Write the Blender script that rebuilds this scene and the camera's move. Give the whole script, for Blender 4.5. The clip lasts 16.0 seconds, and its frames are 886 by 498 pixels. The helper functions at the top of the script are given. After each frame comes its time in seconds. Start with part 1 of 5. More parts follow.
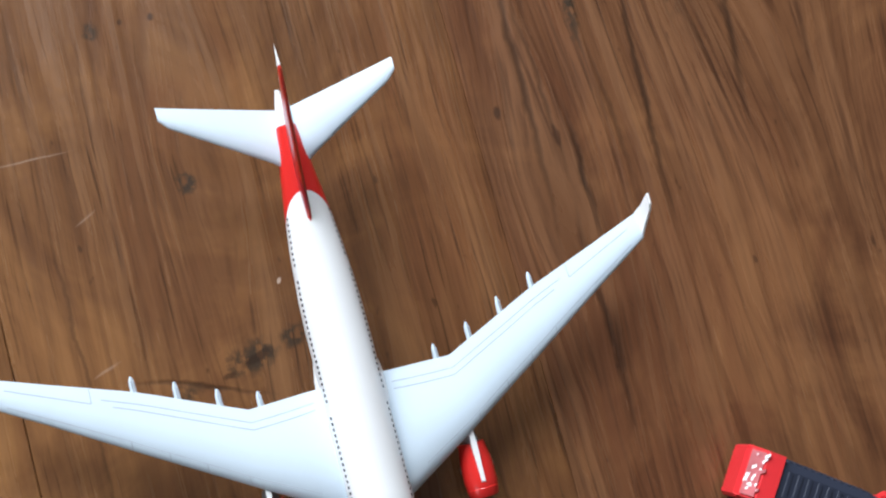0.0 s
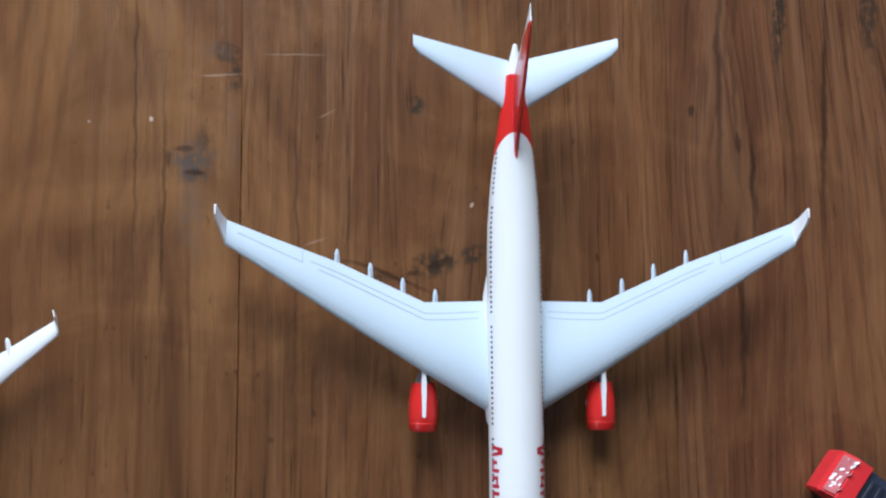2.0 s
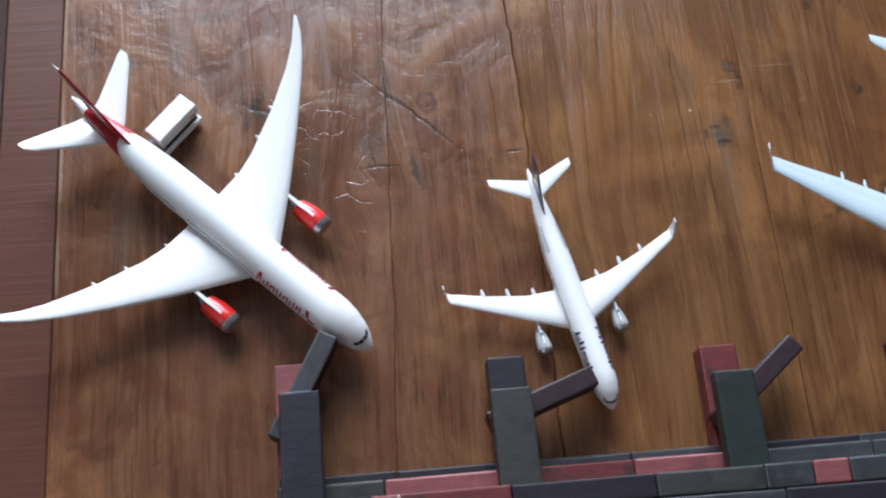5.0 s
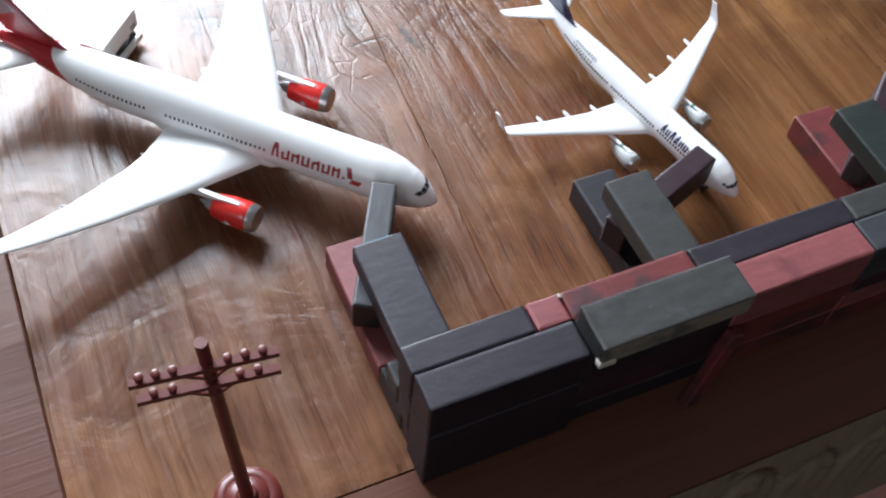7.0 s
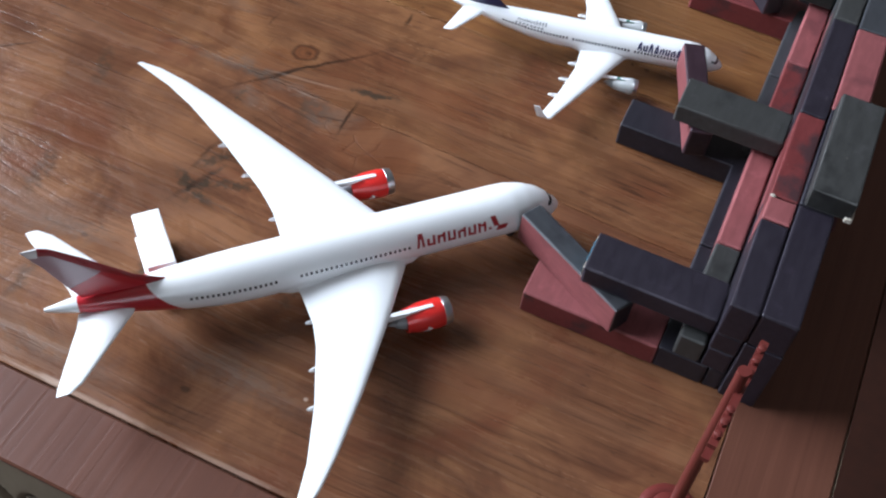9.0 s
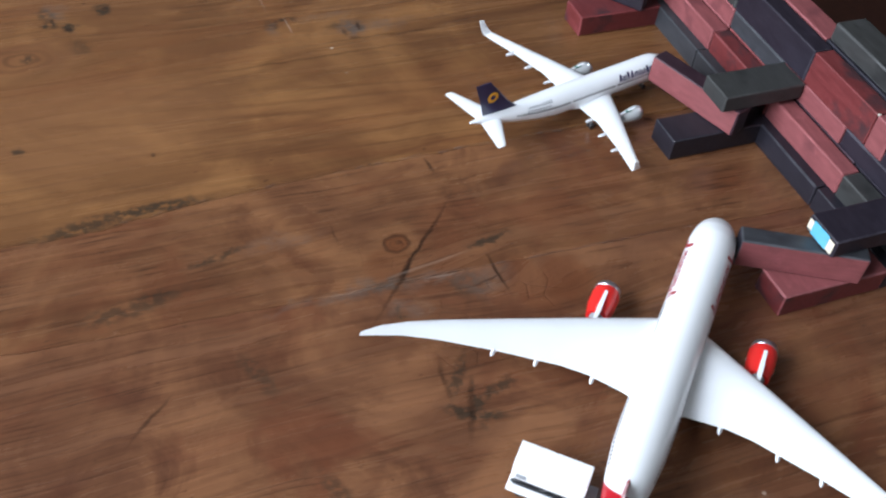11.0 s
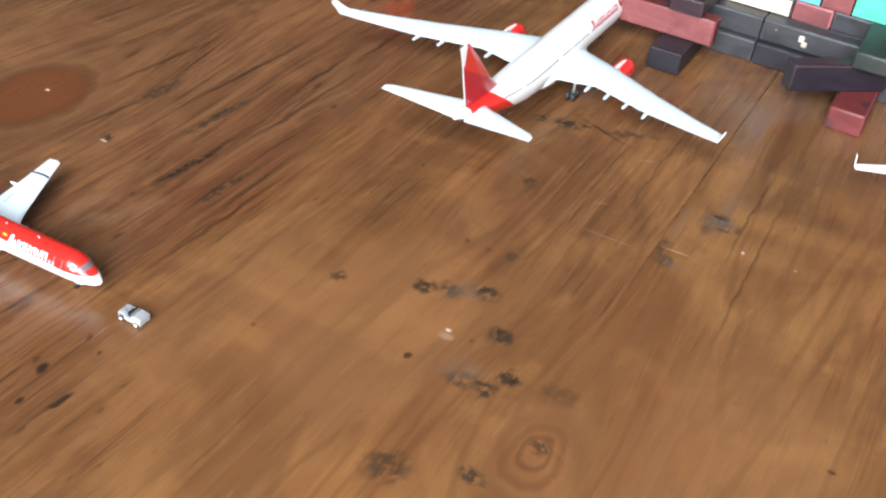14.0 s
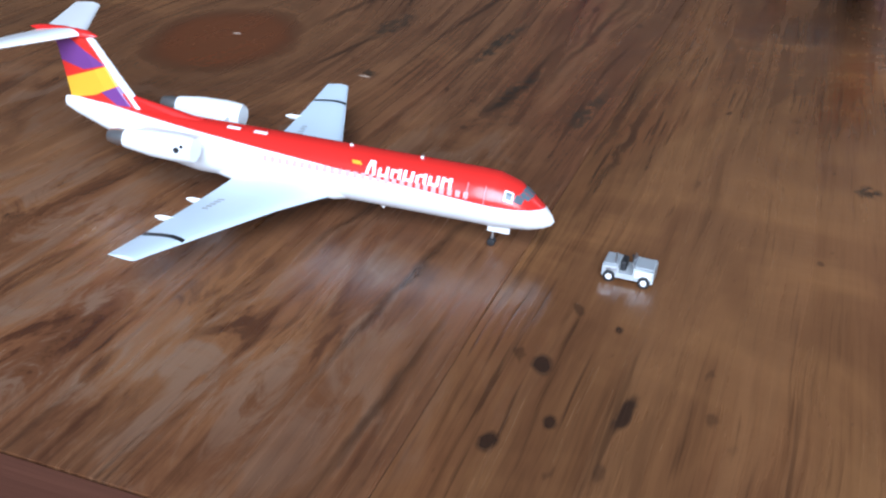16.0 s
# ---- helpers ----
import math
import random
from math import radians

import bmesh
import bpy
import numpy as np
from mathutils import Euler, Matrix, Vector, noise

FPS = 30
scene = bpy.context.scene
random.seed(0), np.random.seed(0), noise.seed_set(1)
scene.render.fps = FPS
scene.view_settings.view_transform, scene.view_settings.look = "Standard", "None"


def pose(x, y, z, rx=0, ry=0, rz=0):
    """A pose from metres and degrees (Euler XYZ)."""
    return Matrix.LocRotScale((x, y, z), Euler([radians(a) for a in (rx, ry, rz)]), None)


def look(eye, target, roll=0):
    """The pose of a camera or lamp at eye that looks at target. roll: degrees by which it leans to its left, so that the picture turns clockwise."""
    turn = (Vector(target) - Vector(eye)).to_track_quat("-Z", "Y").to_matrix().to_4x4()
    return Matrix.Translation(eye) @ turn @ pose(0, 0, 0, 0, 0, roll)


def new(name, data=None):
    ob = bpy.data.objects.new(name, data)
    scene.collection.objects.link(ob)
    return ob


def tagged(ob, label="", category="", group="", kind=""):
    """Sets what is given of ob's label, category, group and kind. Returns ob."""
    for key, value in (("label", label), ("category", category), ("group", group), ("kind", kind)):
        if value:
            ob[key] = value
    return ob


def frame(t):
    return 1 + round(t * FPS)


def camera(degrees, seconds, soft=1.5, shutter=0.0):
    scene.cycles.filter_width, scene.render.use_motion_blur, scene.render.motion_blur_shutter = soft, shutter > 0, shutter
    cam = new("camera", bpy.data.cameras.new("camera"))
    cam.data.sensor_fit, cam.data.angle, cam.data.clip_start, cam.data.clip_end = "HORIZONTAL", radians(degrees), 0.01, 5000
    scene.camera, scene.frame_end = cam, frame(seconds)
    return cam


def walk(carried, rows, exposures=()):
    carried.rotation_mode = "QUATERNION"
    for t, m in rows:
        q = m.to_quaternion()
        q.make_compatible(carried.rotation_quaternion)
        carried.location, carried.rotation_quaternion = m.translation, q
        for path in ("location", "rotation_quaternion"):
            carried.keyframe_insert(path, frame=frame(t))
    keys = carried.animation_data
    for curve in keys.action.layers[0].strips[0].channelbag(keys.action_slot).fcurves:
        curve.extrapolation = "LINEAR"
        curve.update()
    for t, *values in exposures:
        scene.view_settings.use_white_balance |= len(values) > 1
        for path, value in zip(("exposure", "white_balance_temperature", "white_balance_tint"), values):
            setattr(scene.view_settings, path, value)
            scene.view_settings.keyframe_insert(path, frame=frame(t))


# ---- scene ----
cam = camera(44.93, 16.0, soft=2.25)

PATH = [
    (0, -0.01670, 0.00348, 0.25169, 8.426, -8.507, -15.460),
    (0.5, -0.02136, 0.00095, 0.25530, 8.239, -6.701, -7.220),
    (0.8, -0.02004, 0.00116, 0.25546, 6.113, -5.428, -3.510),
    (1, -0.02687, -0.00146, 0.25323, 5.461, -5.815, -2.153),
    (1.5, -0.03360, -0.00648, 0.26815, 4.639, -5.114, -1.265),
    (2, -0.04168, -0.01462, 0.28501, 6.948, -4.740, -0.341),
    (2.2, -0.04665, -0.01854, 0.29495, 6.864, -4.351, -0.609),
    (2.5, -0.05092, -0.04765, 0.38319, 8.827, -2.650, 0.664),
    (3, -0.06635, -0.06154, 0.40248, 11.551, -2.735, 1.684),
    (3.5, -0.09407, -0.07512, 0.40321, 12.563, -2.612, 2.153),
    (4, -0.13750, -0.08783, 0.40849, 13.199, -1.696, 0.940),
    (4.2, -0.16184, -0.09541, 0.41142, 14.145, -1.577, 0.004),
    (6.3, -0.27103, -0.19024, 0.27428, 30.162, -2.782, -13.513),
    (6.5, -0.28041, -0.19451, 0.26002, 31.254, -2.637, -14.725),
    (7, -0.31550, -0.20163, 0.25148, 34.886, -3.737, -23.242),
    (7.5, -0.35953, -0.19828, 0.25364, 38.524, -2.996, -36.122),
    (8, -0.39158, -0.16542, 0.25293, 39.668, -3.214, -44.909),
    (8.5, -0.41498, -0.11773, 0.26058, 37.290, -4.599, -57.199),
    (9, -0.43704, -0.07495, 0.25628, 36.737, -4.299, -65.038),
    (9.5, -0.46436, -0.01585, 0.26694, 38.826, -5.399, -77.793),
    (9.7, -0.47251, 0.00813, 0.26183, 41.124, -6.370, -82.839),
    (10, -0.46543, 0.04306, 0.25483, 41.681, -6.126, -89.170),
    (10.2, -0.45517, 0.06633, 0.24871, 41.655, -6.222, -92.354),
    (12.3, -0.33741, 0.26740, 0.24625, 48.944, -3.398, -135.105),
    (12.4, -0.32532, 0.27145, 0.23622, 49.378, -3.712, -134.296),
    (12.5, -0.31045, 0.27769, 0.23084, 49.399, -4.457, -134.253),
    (13, -0.24579, 0.28852, 0.20668, 50.557, -4.961, -137.273),
    (13.5, -0.18953, 0.31348, 0.19897, 52.353, -6.175, -140.876),
    (14, -0.12617, 0.33937, 0.18644, 53.458, -5.866, -150.918),
    (14.5, -0.07133, 0.34587, 0.15655, 54.039, -6.542, -157.182),
    (14.8, -0.04203, 0.33899, 0.13282, 54.611, -6.781, -157.332),
    (15, -0.02566, 0.33518, 0.11815, 55.511, -6.416, -157.279),
    (15.5, -0.00027, 0.32625, 0.09421, 58.269, -3.871, -158.333),
    (15.8, 0.00767, 0.32143, 0.08224, 61.150, -2.150, -159.120),
    (16, 0.01297, 0.31821, 0.07426, 61.603, -2.909, -160.036),
]
walk(cam, [(t, pose(x, y, z, rx, ry, rz)) for t, x, y, z, rx, ry, rz in PATH],
     exposures=[(0.0, 0.62, 6200, 10), (0.5, 0.4, 6050, 10), (1.5, 0.24, 5730, 10), (2.4, 0.40, 5730, 10), (3.0, 0.54, 5770, 10), (4.2, 0.41, 5720, 10),
                (6.3, 0.55, 6000, 10), (7.0, 0.98, 6000, 10), (7.6, 1.14, 6100, 10), (8.1, 1.06, 6150, 10), (8.5, 0.95, 5950, 10), (9.0, 0.74, 5780, 10), (9.5, 0.60, 5680, 10), (10.0, 0.49, 5700, 10),
                (12.5, 0.6, 6200, 10), (13.0, 0.82, 6450, 10), (13.5, 1.05, 6800, 10), (14.5, 0.96, 5950, 10), (15.3, 0.65, 5750, 10), (16.0, 0.35, 5350, 10)])

# ---- world and light: a wide window beyond the tails and an added, unseen fill to the west ----
world = bpy.data.worlds.new("world")
scene.world = world
world.use_nodes = True
wn = world.node_tree.nodes
sky = wn.new("ShaderNodeTexSky")
sky.sky_type, sky.sun_disc = "NISHITA", False
sky.sun_elevation, sky.sun_rotation = radians(40), radians(0)
world.node_tree.links.new(sky.outputs[0], wn["Background"].inputs[0])
wn["Background"].inputs[1].default_value = 0.06

WIN_Y, WIN_X0, WIN_X1, WIN_Z0, WIN_Z1 = 1.40, -0.94, 0.24, 0.28, 1.72
SIDE_X, SIDE_Y0, SIDE_Y1, SIDE_Z0, SIDE_Z1 = -2.20, -1.86, -1.10, 0.95, 2.25


def area_lamp(name, energy, width, height, eye, target):
    lamp = bpy.data.lights.new(name, "AREA")
    lamp.shape, lamp.size, lamp.size_y, lamp.energy = "RECTANGLE", width, height, energy
    lamp.color = (0.93, 0.97, 1.0)
    new(name, lamp).matrix_world = look(eye, target)


WIN_ZM, SIDE_ZM = (WIN_Z0 + WIN_Z1) / 2, (SIDE_Z0 + SIDE_Z1) / 2
area_lamp("window_light_north", 61.0, WIN_X1 - WIN_X0, WIN_Z1 - WIN_Z0, ((WIN_X0 + WIN_X1) / 2, WIN_Y - 0.02, WIN_ZM), ((WIN_X0 + WIN_X1) / 2, 0, WIN_ZM))
# added fill from an unseen side, brightens the back of the terminal
area_lamp("fill_light_west", 7.0, SIDE_Y1 - SIDE_Y0, SIDE_Z1 - SIDE_Z0, (SIDE_X + 0.02, (SIDE_Y0 + SIDE_Y1) / 2, SIDE_ZM), (0, (SIDE_Y0 + SIDE_Y1) / 2, SIDE_ZM))

MM = 0.001


# ---- materials ----
def shader(name):
    m = bpy.data.materials.new(name)
    m.use_nodes = True
    nt = m.node_tree
    return m, nt, nt.nodes["Principled BSDF"]


def node(nt, kind, **sets):
    n = nt.nodes.new(kind)
    for key, value in sets.items():
        n.inputs[key].default_value = value
    return n


def math_node(nt, op, a, b=None, clamp=False):
    n = nt.nodes.new("ShaderNodeMath")
    n.operation, n.use_clamp = op, clamp
    for i, v in enumerate((a, b)):
        if v is None:
            continue
        if isinstance(v, (int, float)):
            n.inputs[i].default_value = v
        else:
            nt.links.new(v, n.inputs[i])
    return n.outputs[0]


def mix(nt, fac, a, b):
    n = nt.nodes.new("ShaderNodeMix")
    n.data_type = "RGBA"
    for i, v in ((0, fac), (6, a), (7, b)):
        if isinstance(v, (int, float)):
            n.inputs[i].default_value = v
        elif isinstance(v, tuple):
            n.inputs[i].default_value = (*v, 1)
        else:
            nt.links.new(v, n.inputs[i])
    return n.outputs[2]


def paint(name, colour, rough=0.35, spread=0.05, metal=0.0, coat=0.0, grain=900.0, bump=0.02):
    """Plain paint, plastic or metal with faint mottling and fine relief."""
    m, nt, b = shader(name)
    co = nt.nodes.new("ShaderNodeTexCoord")
    n1 = node(nt, "ShaderNodeTexNoise", Scale=60.0, Detail=4.0)
    n2 = node(nt, "ShaderNodeTexNoise", Scale=grain, Detail=3.0)
    nt.links.new(co.outputs["Object"], n1.inputs["Vector"])
    nt.links.new(co.outputs["Object"], n2.inputs["Vector"])
    fac = math_node(nt, "ADD", math_node(nt, "MULTIPLY", n1.outputs[0], 0.7), math_node(nt, "MULTIPLY", n2.outputs[0], 0.3))
    dark = tuple(c * (1 - 2 * spread) for c in colour)
    light = tuple(min(1.0, c * (1 + 1.2 * spread)) for c in colour)
    nt.links.new(mix(nt, fac, dark, light), b.inputs["Base Color"])
    b.inputs["Roughness"].default_value, b.inputs["Metallic"].default_value = rough, metal
    b.inputs["Coat Weight"].default_value, b.inputs["Coat Roughness"].default_value = coat, 0.12
    bp = node(nt, "ShaderNodeBump", Strength=bump, Distance=0.0003)
    nt.links.new(n2.outputs[0], bp.inputs["Height"])
    nt.links.new(bp.outputs[0], b.inputs["Normal"])
    return m


def wood_material(x0, x1, grain, mottle, tone):
    """Old varnished boards, the grain along y: pores, streaks, knots, burns and scratches.
    grain and mottle say how strongly streaks and clouds show, tone tints the board."""
    m, nt, b = shader("old_table_wood")
    geo = nt.nodes.new("ShaderNodeNewGeometry")
    pos = geo.outputs["Position"]

    def vec(op, a, bb, c=None):
        n = nt.nodes.new("ShaderNodeVectorMath")
        n.operation = op
        for k, v in enumerate((a, bb, c)):
            if isinstance(v, tuple):
                n.inputs[k].default_value = v
            elif v is not None:
                nt.links.new(v, n.inputs[k])
        return n.outputs["Value" if op == "LENGTH" else "Vector"]

    def ramp(value, lo, hi, top=1.0):
        r = node(nt, "ShaderNodeMapRange", **{"From Min": lo, "From Max": hi, "To Max": top})
        r.clamp = True
        nt.links.new(value, r.inputs[0])
        return r.outputs[0]

    def times(a, bb):
        return math_node(nt, "MULTIPLY", a, bb)

    def noise_at(v, scale, detail, rough=0.55, dist=0.0):
        n = node(nt, "ShaderNodeTexNoise", Scale=scale, Detail=detail, Roughness=rough, Distortion=dist)
        nt.links.new(v, n.inputs["Vector"])
        return n.outputs

    def marks(rows, jitter, soft, wander=0.0, ring=0.0):
        at = vec("MULTIPLY_ADD", jit, (jitter, jitter, 0.0), pos)
        if wander:
            at = vec("MULTIPLY_ADD", wide, (wander, wander, 0.0), at)
        total = None
        for x, y, rx, ry, turn, power in rows:
            if not x0 - 1.8 * max(rx, ry) < x < x1 + 1.8 * max(rx, ry):
                continue
            mp = nt.nodes.new("ShaderNodeMapping")
            mp.vector_type = "TEXTURE"
            mp.inputs["Location"].default_value = (x * MM, y * MM, 0)
            mp.inputs["Rotation"].default_value = (0, 0, radians(turn))
            mp.inputs["Scale"].default_value = (rx * MM, ry * MM, 1)
            # each mark waits for the one before, which keeps the sum short
            nt.links.new(at if total is None else vec("MULTIPLY_ADD", total, (1e-9, 1e-9, 1e-9), at), mp.inputs["Vector"])
            away = vec("LENGTH", mp.outputs[0], None)
            if ring:
                here = ramp(math_node(nt, "ABSOLUTE", math_node(nt, "SUBTRACT", away, 1.0)), ring, ring * 0.25, power)
            else:
                here = ramp(away, 1.0 + soft, 1.0 - soft, power)
            total = here if total is None else math_node(nt, "MAXIMUM", total, here)
        return 0.0 if total is None else total

    # the grain wavers gently, and bends round the clouds
    wob = vec("SUBTRACT", noise_at(pos, 9.0, 3.0)["Color"], (0.5, 0.5, 0.5))
    warped = vec("MULTIPLY_ADD", wob, (0.002 + 0.005 * mottle ** 3, 0.0, 0.0), pos)
    # and opens round the knots
    for kx, ky, r, length in KNOTS:
        if x0 - 1.5 * r < kx < x1 + 1.5 * r:
            mp = nt.nodes.new("ShaderNodeMapping")
            mp.vector_type = "TEXTURE"
            mp.inputs["Location"].default_value = (kx * MM, ky * MM, 0)
            mp.inputs["Scale"].default_value = (r * MM, length * MM, 1)
            nt.links.new(pos, mp.inputs["Vector"])
            away = vec("LENGTH", mp.outputs[0], None)
            near = math_node(nt, "POWER", 2.718, math_node(nt, "MULTIPLY", math_node(nt, "MULTIPLY", away, away), -0.7))
            warped = vec("MULTIPLY_ADD", vec("MULTIPLY", mp.outputs[0], near), (-0.85 * r * MM, 0.0, 0.0), warped)
    warped = vec("ADD", warped, (0.0, x0 * 0.013, x0 * 0.003))

    def stretched(sx, sy, detail, rough, dist=0.0):
        return noise_at(vec("MULTIPLY", warped, (sx, sy, 20.0)), 1.0, detail, rough, dist)[0]

    fine = stretched(900, 30, 4, 0.65, 0.3)
    mid = stretched(210, 7.0, 5, 0.62, 0.4)
    broad = stretched(38, 3.5, 4, 0.6, 0.7)
    cloud = noise_at(pos, 15.0, 5.0, 0.62, 1.0)[0]
    along = 0.85 if mottle > 1 else 0.3
    blot = noise_at(vec("MULTIPLY", vec("ADD", warped, (4.0, x0 * 0.01, 1.0)), (1.0, along, 1.0)), 34.0, 5.0, 0.6, 1.6)[0]
    crack = stretched(1000, 34, 2, 0.5, 0.2) if grain < 0.9 else stretched(460, 15, 3, 0.5, 0.5)
    # growth lines: level curves of a slow field
    field = stretched(26, 2.6, 2, 0.5, 0.5)
    rings_of_growth = math_node(nt, "SINE", math_node(nt, "MULTIPLY", field, 66.0))
    growth = times(ramp(rings_of_growth, 0.45, 1.0), ramp(cloud, 0.36, 0.52))
    edge = nt.nodes.new("ShaderNodeTexVoronoi")
    edge.feature = "DISTANCE_TO_EDGE"
    edge.inputs["Scale"].default_value = 150.0
    nt.links.new(vec("MULTIPLY_ADD", wob, (0.02, 0.02, 0.0), vec("MULTIPLY", pos, (1.0, 0.75, 1.0))), edge.inputs["Vector"])
    speck = noise_at(vec("MULTIPLY", warped, (330.0, 150.0, 150.0)), 1.0, 2.0)[0]

    show = math_node(nt, "MULTIPLY_ADD", ramp(cloud, 0.60, 0.40), 0.6 * grain)
    nt.nodes[-1].inputs[2].default_value = 0.40 * grain
    jit = vec("SUBTRACT", noise_at(pos, 330.0, 4.0, 0.6)["Color"], (0.5, 0.5, 0.5))
    wide = vec("SUBTRACT", noise_at(pos, 70.0, 3.0, 0.5)["Color"], (0.5, 0.5, 0.5))
    show = times(show, math_node(nt, "SUBTRACT", 1.0, marks(POLISHED, 0.004, 0.45, 0.03)))
    t = lambda r, g, bl: (r * tone[0], g * tone[1], bl * tone[2])
    col = mix(nt, ramp(broad, 0.30, 0.70), t(0.118, 0.0510, 0.0215), t(0.178, 0.0801, 0.0336))
    col = mix(nt, ramp(cloud, 0.46, 0.62, 0.45 + 0.3 * mottle), col, t(0.248, 0.1160, 0.0455))
    col = mix(nt, ramp(blot, 0.50, 0.30, 0.25 + 0.45 * mottle), col, t(0.082, 0.033, 0.016))
    flush = noise_at(vec("MULTIPLY", vec("ADD", warped, (7.0, 2.0, 3.0)), (1.0, along, 1.0)), 26.0, 4.0, 0.6, 1.0)[0]
    col = mix(nt, ramp(flush, 0.50, 0.66, 0.12 + 0.4 * mottle ** 2), col, t(0.135, 0.046, 0.019))
    col = mix(nt, times(ramp(mid, 0.50, 0.72, 0.5), show), col, t(0.255, 0.126, 0.056))
    col = mix(nt, times(ramp(mid, 0.49, 0.30, 0.55), show), col, t(0.060, 0.023, 0.0105))
    col = mix(nt, times(growth, 0.30 if mottle < 1 else 0.24), col, t(0.066, 0.026, 0.012))
    col = mix(nt, times(ramp(fine, 0.52, 0.34, 0.68), show), col, t(0.050, 0.019, 0.009))
    col = mix(nt, times(ramp(crack, 0.40, 0.31, 0.85 if grain < 0.9 else 0.6), show), col, t(0.026, 0.011, 0.006))
    col = mix(nt, ramp(speck, 0.285, 0.23, 0.6), col, t(0.035, 0.015, 0.008))

    # knots, burns, stains, scratches

    crazing = times(times(ramp(edge.outputs["Distance"], 0.05, 0.0), ramp(blot, 0.44, 0.56)), marks(CRAZED, 0.004, 0.4, 0.010))
    col = mix(nt, times(crazing, 0.5), col, t(0.040, 0.016, 0.009))
    ruddy = marks(RUDDY_MARKS, 0.002, 0.16, 0.010)
    rings = times(marks(RINGS, 0.0015, 0.0, 0.006, ring=0.26), 0.7)
    dark = marks([(x, y, 0.35 * (rx + ry) + 0.4 * rx if max(rx, ry) < 7 else rx, 0.35 * (rx + ry) + 0.4 * ry if max(rx, ry) < 7 else ry, turn, min(0.95, 1.5 * p)) for x, y, rx, ry, turn, p in DARK_MARKS], 0.0050, 0.35, 0.004)
    ragged = noise_at(vec("MULTIPLY", pos, (1.0, 0.7, 1.0)), 420.0, 3.0, 0.6)[0]
    dark = times(dark, ramp(ragged, 0.40, 0.52))
    smear = times(marks(SMEARS, 0.006, 0.55, 0.014), ramp(ragged, 0.30, 0.55))
    thin = marks(SCRATCHES, 0.0010, 0.6, 0.004)
    spots = marks([(x, y, rx * 0.66, ry * 0.85, turn, p) for x, y, rx, ry, turn, p in SPOTS], 0.0014, 0.30, 0.0015)
    pale = marks(PALE_MARKS, 0.0005, 0.35, 0.001)
    halo = marks(HALOS, 0.001, 0.25, 0.012)
    # varnish worn through: pale fibres beside deep red-brown
    worn = marks(ABRADED, 0.006, 0.5, 0.03)
    if worn:
        fibre = noise_at(vec("MULTIPLY", warped, (150.0, 42.0, 40.0)), 1.0, 5.0, 0.68, 0.9)[0]
        col = mix(nt, times(ramp(fibre, 0.50, 0.59, 0.8), worn), col, (0.215, 0.128, 0.080))
        col = mix(nt, times(ramp(fibre, 0.47, 0.39, 0.85), worn), col, (0.048, 0.017, 0.009))
    col = mix(nt, halo, col, (0.225, 0.102, 0.043))
    col = mix(nt, times(ruddy, 0.92), col, (0.120, 0.037, 0.013))
    col = mix(nt, rings, col, (0.040, 0.017, 0.009))
    col = mix(nt, dark, col, (0.036, 0.024, 0.015))
    col = mix(nt, smear, col, (0.120, 0.088, 0.070))
    col = mix(nt, thin, col, (0.016, 0.008, 0.005))
    col = mix(nt, spots, col, (0.026, 0.013, 0.008))
    col = mix(nt, pale, col, (0.55, 0.42, 0.33))
    nt.links.new(col, b.inputs["Base Color"])
    rough = math_node(nt, "MULTIPLY_ADD", ramp(mid, 0.3, 0.7), 0.14)
    nt.nodes[-1].inputs[2].default_value = 0.11
    nt.links.new(math_node(nt, "ADD", rough, times(blot, 0.16)), b.inputs["Roughness"])
    b.inputs["Specular IOR Level"].default_value = 0.45
    height = math_node(nt, "ADD", times(fine, 0.5), math_node(nt, "SUBTRACT", times(mid, 1.0 + 0.5 * grain), times(thin, 0.5)))
    height = math_node(nt, "SUBTRACT", math_node(nt, "ADD", height, times(cloud, 2.5)), times(ramp(crack, 0.37, 0.29), 0.25))
    height = math_node(nt, "SUBTRACT", math_node(nt, "ADD", height, times(blot, 2.2)), math_node(nt, "ADD", times(crazing, 0.7), times(growth, 0.4)))
    bp = node(nt, "ShaderNodeBump", Strength=0.27, Distance=0.0008)
    nt.links.new(height, bp.inputs["Height"])
    nt.links.new(bp.outputs[0], b.inputs["Normal"])
    return m


